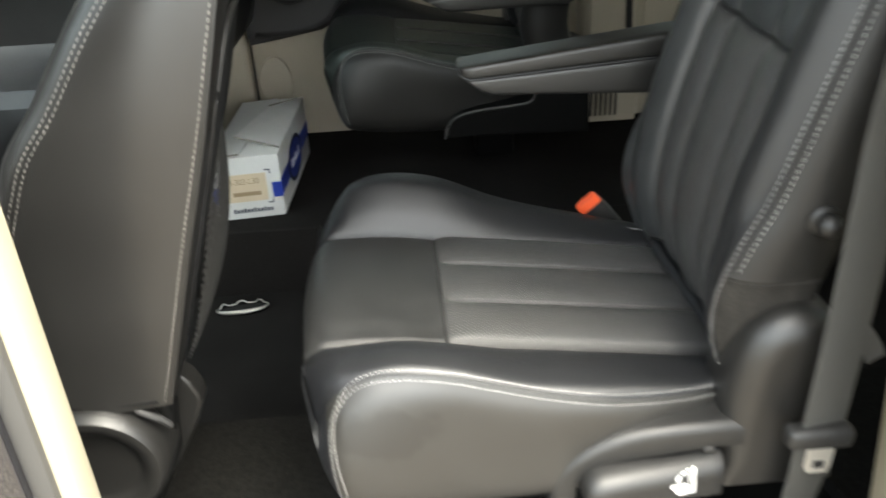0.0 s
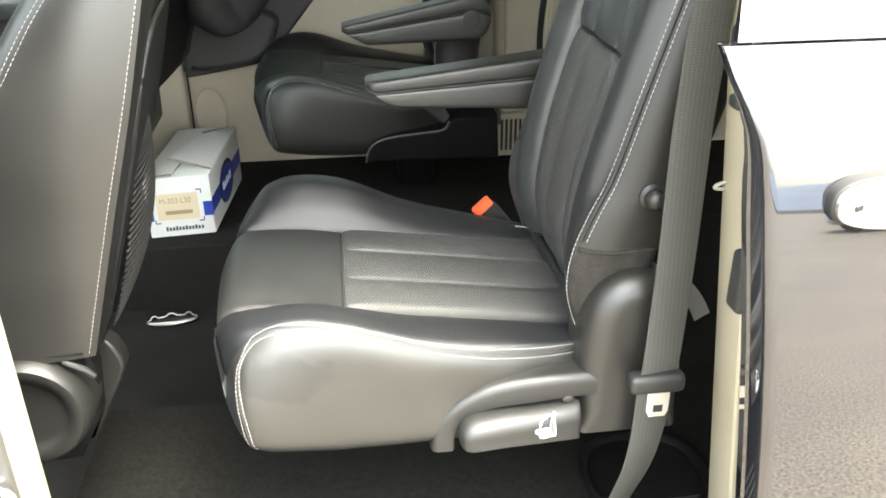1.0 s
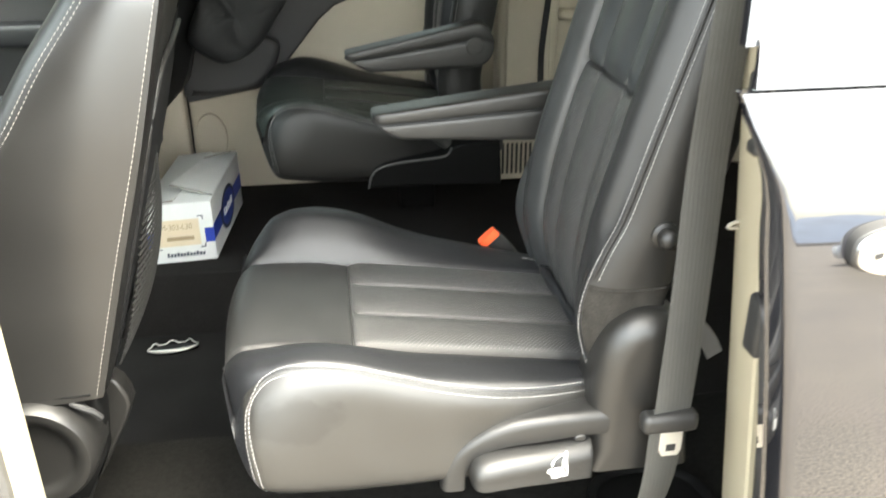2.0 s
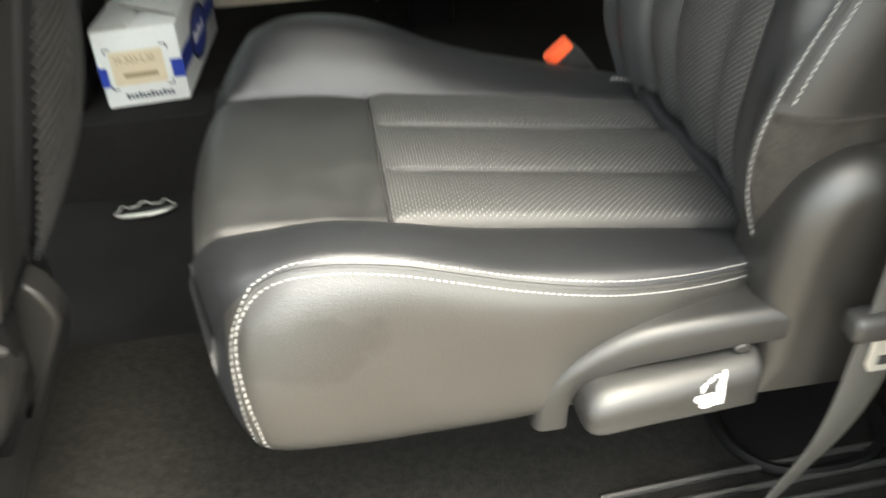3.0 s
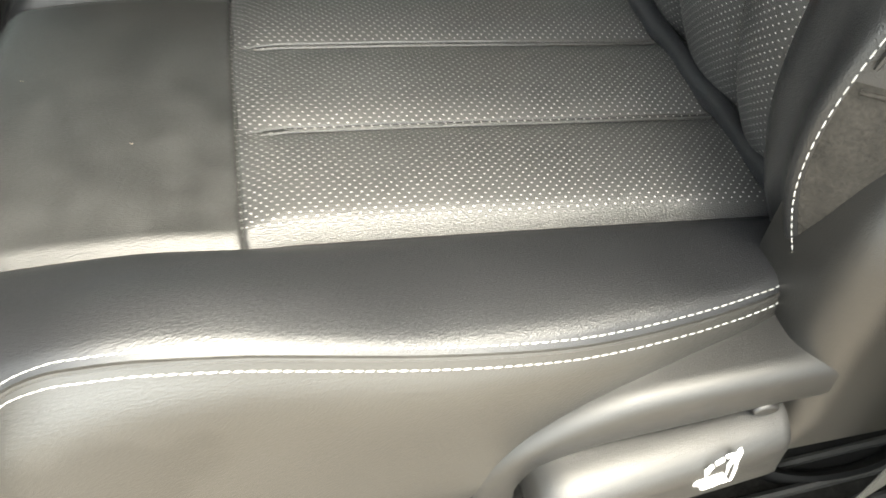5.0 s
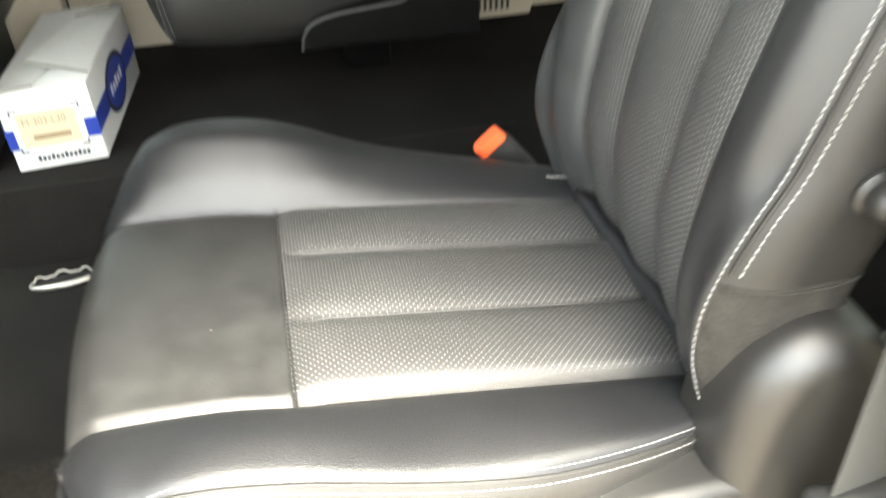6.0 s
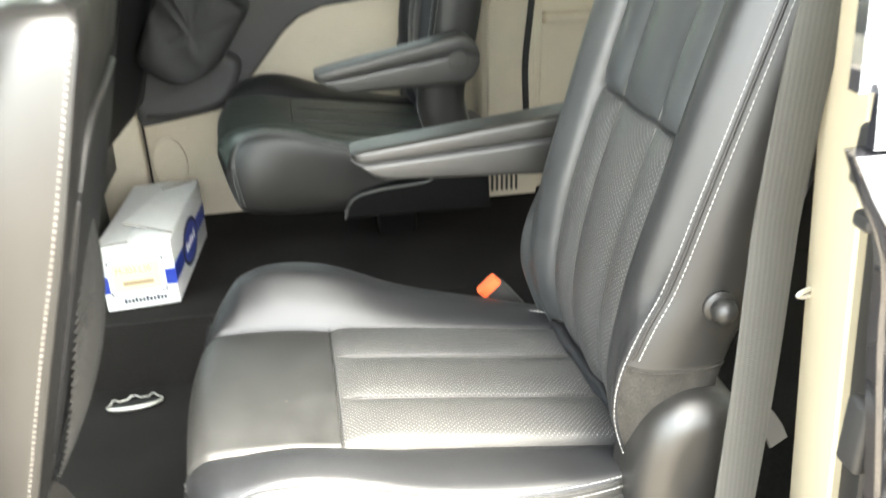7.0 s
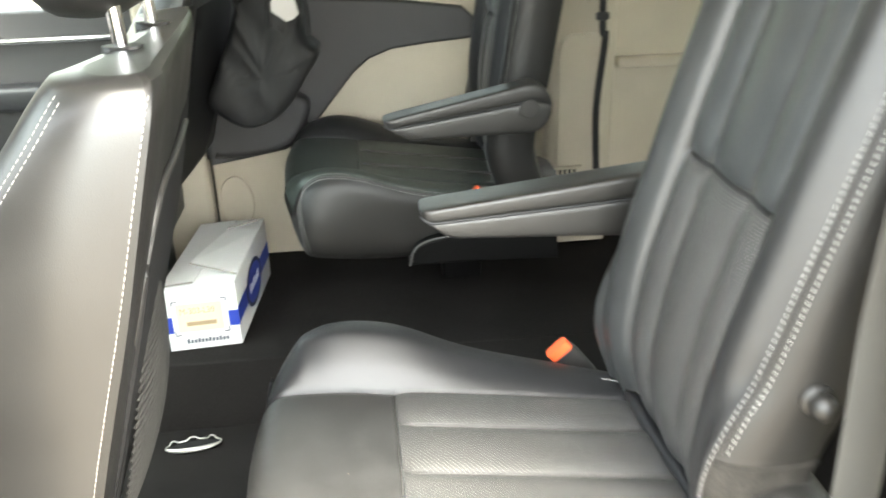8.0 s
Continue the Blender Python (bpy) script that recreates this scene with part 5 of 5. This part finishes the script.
part("webbing", ribbon(curve_through([(0.605, 1.475, 1.60), (0.608, 1.47, 1.10), (0.618, 1.47, 1.05), (0.606, 1.475, 0.9), (0.604, 1.475, 0.82), (0.612, 1.475, 0.67)], 5), (1, 0, 0), 0.018, 0.003), CLOTH, rb, "black webbing")
part("guide", block(0.592, 0.625, 1.462, 1.482, 1.088, 1.108, 0.005), PLASTIC, rb)

# ---- small fittings ----
vent = thing("air_vent", (0.53, 1.48, 0.5), "beige floor vent with upright slots in the rear trim", "vent")
part("surround", block(0.475, 0.64, 1.462, 1.492, 0.485, 0.62, 0.008), BEIGE, vent, "beige surround")
for k in range(7):
    part("slot", block(0.492 + 0.014 * k, 0.499 + 0.014 * k, 1.4605, 1.466, 0.505, 0.602, 0.001), RUBBER, vent)
slots = thing("trim_vent", (0.51, 1.48, 0.66), "small slotted vent in the beige trim", "vent")
part("surround", block(0.47, 0.57, 1.468, 1.492, 0.655, 0.705, 0.004), BEIGE, slots)
for k in range(6):
    part("slot", block(0.480 + 0.013 * k, 0.487 + 0.013 * k, 1.4665, 1.472, 0.664, 0.698, 0.001), RUBBER, slots)
wall("trim_ledge", block(0.66, 2.2, 1.50, 1.54, 0.955, 0.985, 0.012, 3), BEIGE, "beige moulded ledge on the quarter trim")
knob = bmesh.new()
loft([[(0.04 + r * math.cos(t), 1.548 + r * math.sin(t), z) for t in [2 * math.pi * i / 12 for i in range(12)]] for r, z in ((0.005, 1.19), (0.005, 1.205), (0.008, 1.208), (0.008, 1.214), (0.004, 1.217))], bm=knob)
part("lock_knob", knob, PLASTIC, far, "small black lock knob")
cover = thing("anchor_cover", (0.46, 0.04, FLOOR), "low black plastic belt anchor cover on the carpet", "cover")


def oval_ring(q, z):
    return [(0.455 + 0.100 * q * math.copysign(abs(math.cos(t)) ** 0.8, math.cos(t)), 0.045 + 0.094 * q * math.copysign(abs(math.sin(t)) ** 0.8, math.sin(t)), FLOOR + z) for t in [2 * math.pi * i / 48 for i in range(48)]]


# rim and cover carry the under-seat shade in their black
part("rim", loft([oval_ring(q, z) for q, z in ((1.0, 0.0), (1.0, 0.010), (0.97, 0.014), (0.90, 0.011), (0.86, 0.004))], caps=False), SHADED_PLASTIC, cover, "raised rounded rim")
part("cover", loft([oval_ring(q, z) for q, z in ((0.88, 0.003), (0.80, 0.006), (0.3, 0.005), (0.02, 0.005))]), SHADED_PLASTIC, cover)
tab = thing("pull_strap", (0.43, -0.09, 0.87), "short grey cloth pull strap behind the belt", "strap")
part("strap", ribbon(curve_through([(0.405, -0.085, 0.90), (0.42, -0.095, 0.885), (0.432, -0.100, 0.868), (0.439, -0.102, 0.853)], 4), (0.8, 0.2, 0.55), 0.022, 0.003), PLASTIC_GREY, tab)
striker = thing("door_striker", (-0.335, -0.26, 0.81), "bright metal door striker on the centre pillar", "striker")
part("loop", tube(curve_through([(-0.352, -0.262, 0.826), (-0.334, -0.275, 0.824), (-0.325, -0.278, 0.815), (-0.332, -0.275, 0.804), (-0.352, -0.262, 0.800)], 5), 0.0045, 8), CHROME, striker)
clip = thing("wire_clip", (0.322, 0.25, 0.80), "tiny bright wire clip between back and cushion", "clip")
part("wire", tube([(0.312, 0.262, 0.803), (0.322, 0.250, 0.806), (0.330, 0.240, 0.803)], 0.0016, 6), CHROME, clip)
crumbs = bmesh.new()
rnd = random.Random(9)
for x, y, n in ((-0.055, 0.086, 0.4), (-0.125, 0.16, 0.3)):
    z = cushion_section(x)[2] - 0.009 * y / 0.27 + 0.006 * math.sin(math.pi * y / 0.272)
    q = 0.0005 * n
    block(x - q * 1.6, x + q * 1.6, y - q * 0.6, y + q * 0.6, z - 0.004, z + 0.0006, bm=crumbs)
solid("crumbs", crumbs, LABEL, "pale crumbs scattered on the leather cushion", "crumbs", "stuff", smooth=False)

# ---- outside ----
hill = bmesh.new()
rnd = random.Random(2)
pts = [(x, 9 + 3 * math.sin(x * 0.021) + 2 * math.sin(x * 0.07 + 1) + rnd.uniform(-0.4, 0.4)) for x in range(-240, 241, 6)]
loft([[(x, -175 + 40 * u, h * (1 - u * u)) for x, h in pts] for u in (0.0, 0.4, 0.7, 0.9, 1.0)], closed=False, bm=hill)
# the hill's haze is only its blue-grey paint
solid("hill", hill, HILL, "wooded hill beyond the car park, blue-grey haze painted in", "hill", "structure")


def parked_car(at, turn, paint, label):
    m = Matrix.Translation(at) @ Matrix.Rotation(radians(turn), 4, "Z")
    car = thing("parked_car", at, label, "car", group="parked cars")

    def put(bm):
        for v in bm.verts:
            v.co = m @ v.co
        return bm

    rings = []
    for x, lo, hi, w in ((-2.2, 0.45, 0.62, 0.62), (-2.1, 0.3, 0.78, 0.80), (-1.2, 0.25, 0.90, 0.88), (0, 0.25, 0.93, 0.9), (1.4, 0.25, 0.98, 0.88), (2.05, 0.3, 0.95, 0.82), (2.2, 0.45, 0.80, 0.70)):
        rings.append([(x, w * sx, lo + (hi - lo) * q) for sx, q in ((-0.9, 0), (-1, 0.25), (-1, 0.7), (-0.85, 1), (0.85, 1), (1, 0.7), (1, 0.25), (0.9, 0))])
    part("body", put(loft(rings)), paint, car)
    rings = []
    for x, hi, w in ((-1.1, 0.02, 0.80), (-0.4, 0.46, 0.64), (0.9, 0.48, 0.64), (1.75, 0.02, 0.76)):
        rings.append([(x, -0.8, 0.9), (x, -w, 0.9 + hi), (x, w, 0.9 + hi), (x, 0.8, 0.9)])
    part("cabin", put(loft(rings)), TINT_DARK, car, "dark glazed cabin")
    for x in (-1.35, 1.35):
        for y in (-0.82, 0.82):
            ring = [(0.32 * math.cos(t), 0.32 * math.sin(t)) for t in [2 * math.pi * i / 24 for i in range(24)]]
            w = bmesh.new()
            loft([[(x + a, y + dy, 0.32 + b) for a, b in ring] for dy in (-0.1, 0.1)], bm=w)
            wheel = part("wheel", put(w), RUBBER, car)
    return car


parked_car((15.5, -17.5, 0), 35, CAR_RED, "red saloon car parked across the car park")
parked_car((9.6, -14.5, 0), 20, CAR_SILVER, "silver saloon car parked across the car park")

hedge = bmesh.new()
rnd = random.Random(4)
for k in range(5200):
    p = Vector((rnd.uniform(-2.5, 9), rnd.gauss(8.2, 0.7), abs(rnd.gauss(0, 0.75)) + 0.05))
    a = Vector((rnd.gauss(0, 1), rnd.gauss(0, 1), rnd.gauss(0, 1))).normalized()
    c = a.orthogonal().normalized()
    s = rnd.uniform(0.06, 0.14)
    hedge.faces.new([hedge.verts.new(p + a * s), hedge.verts.new(p + c * s * 0.5), hedge.verts.new(p - a * s), hedge.verts.new(p - c * s * 0.5)])
solid("hedge", hedge, LEAF, "loose green hedge beyond the car park", "hedge", "stuff", smooth=False)
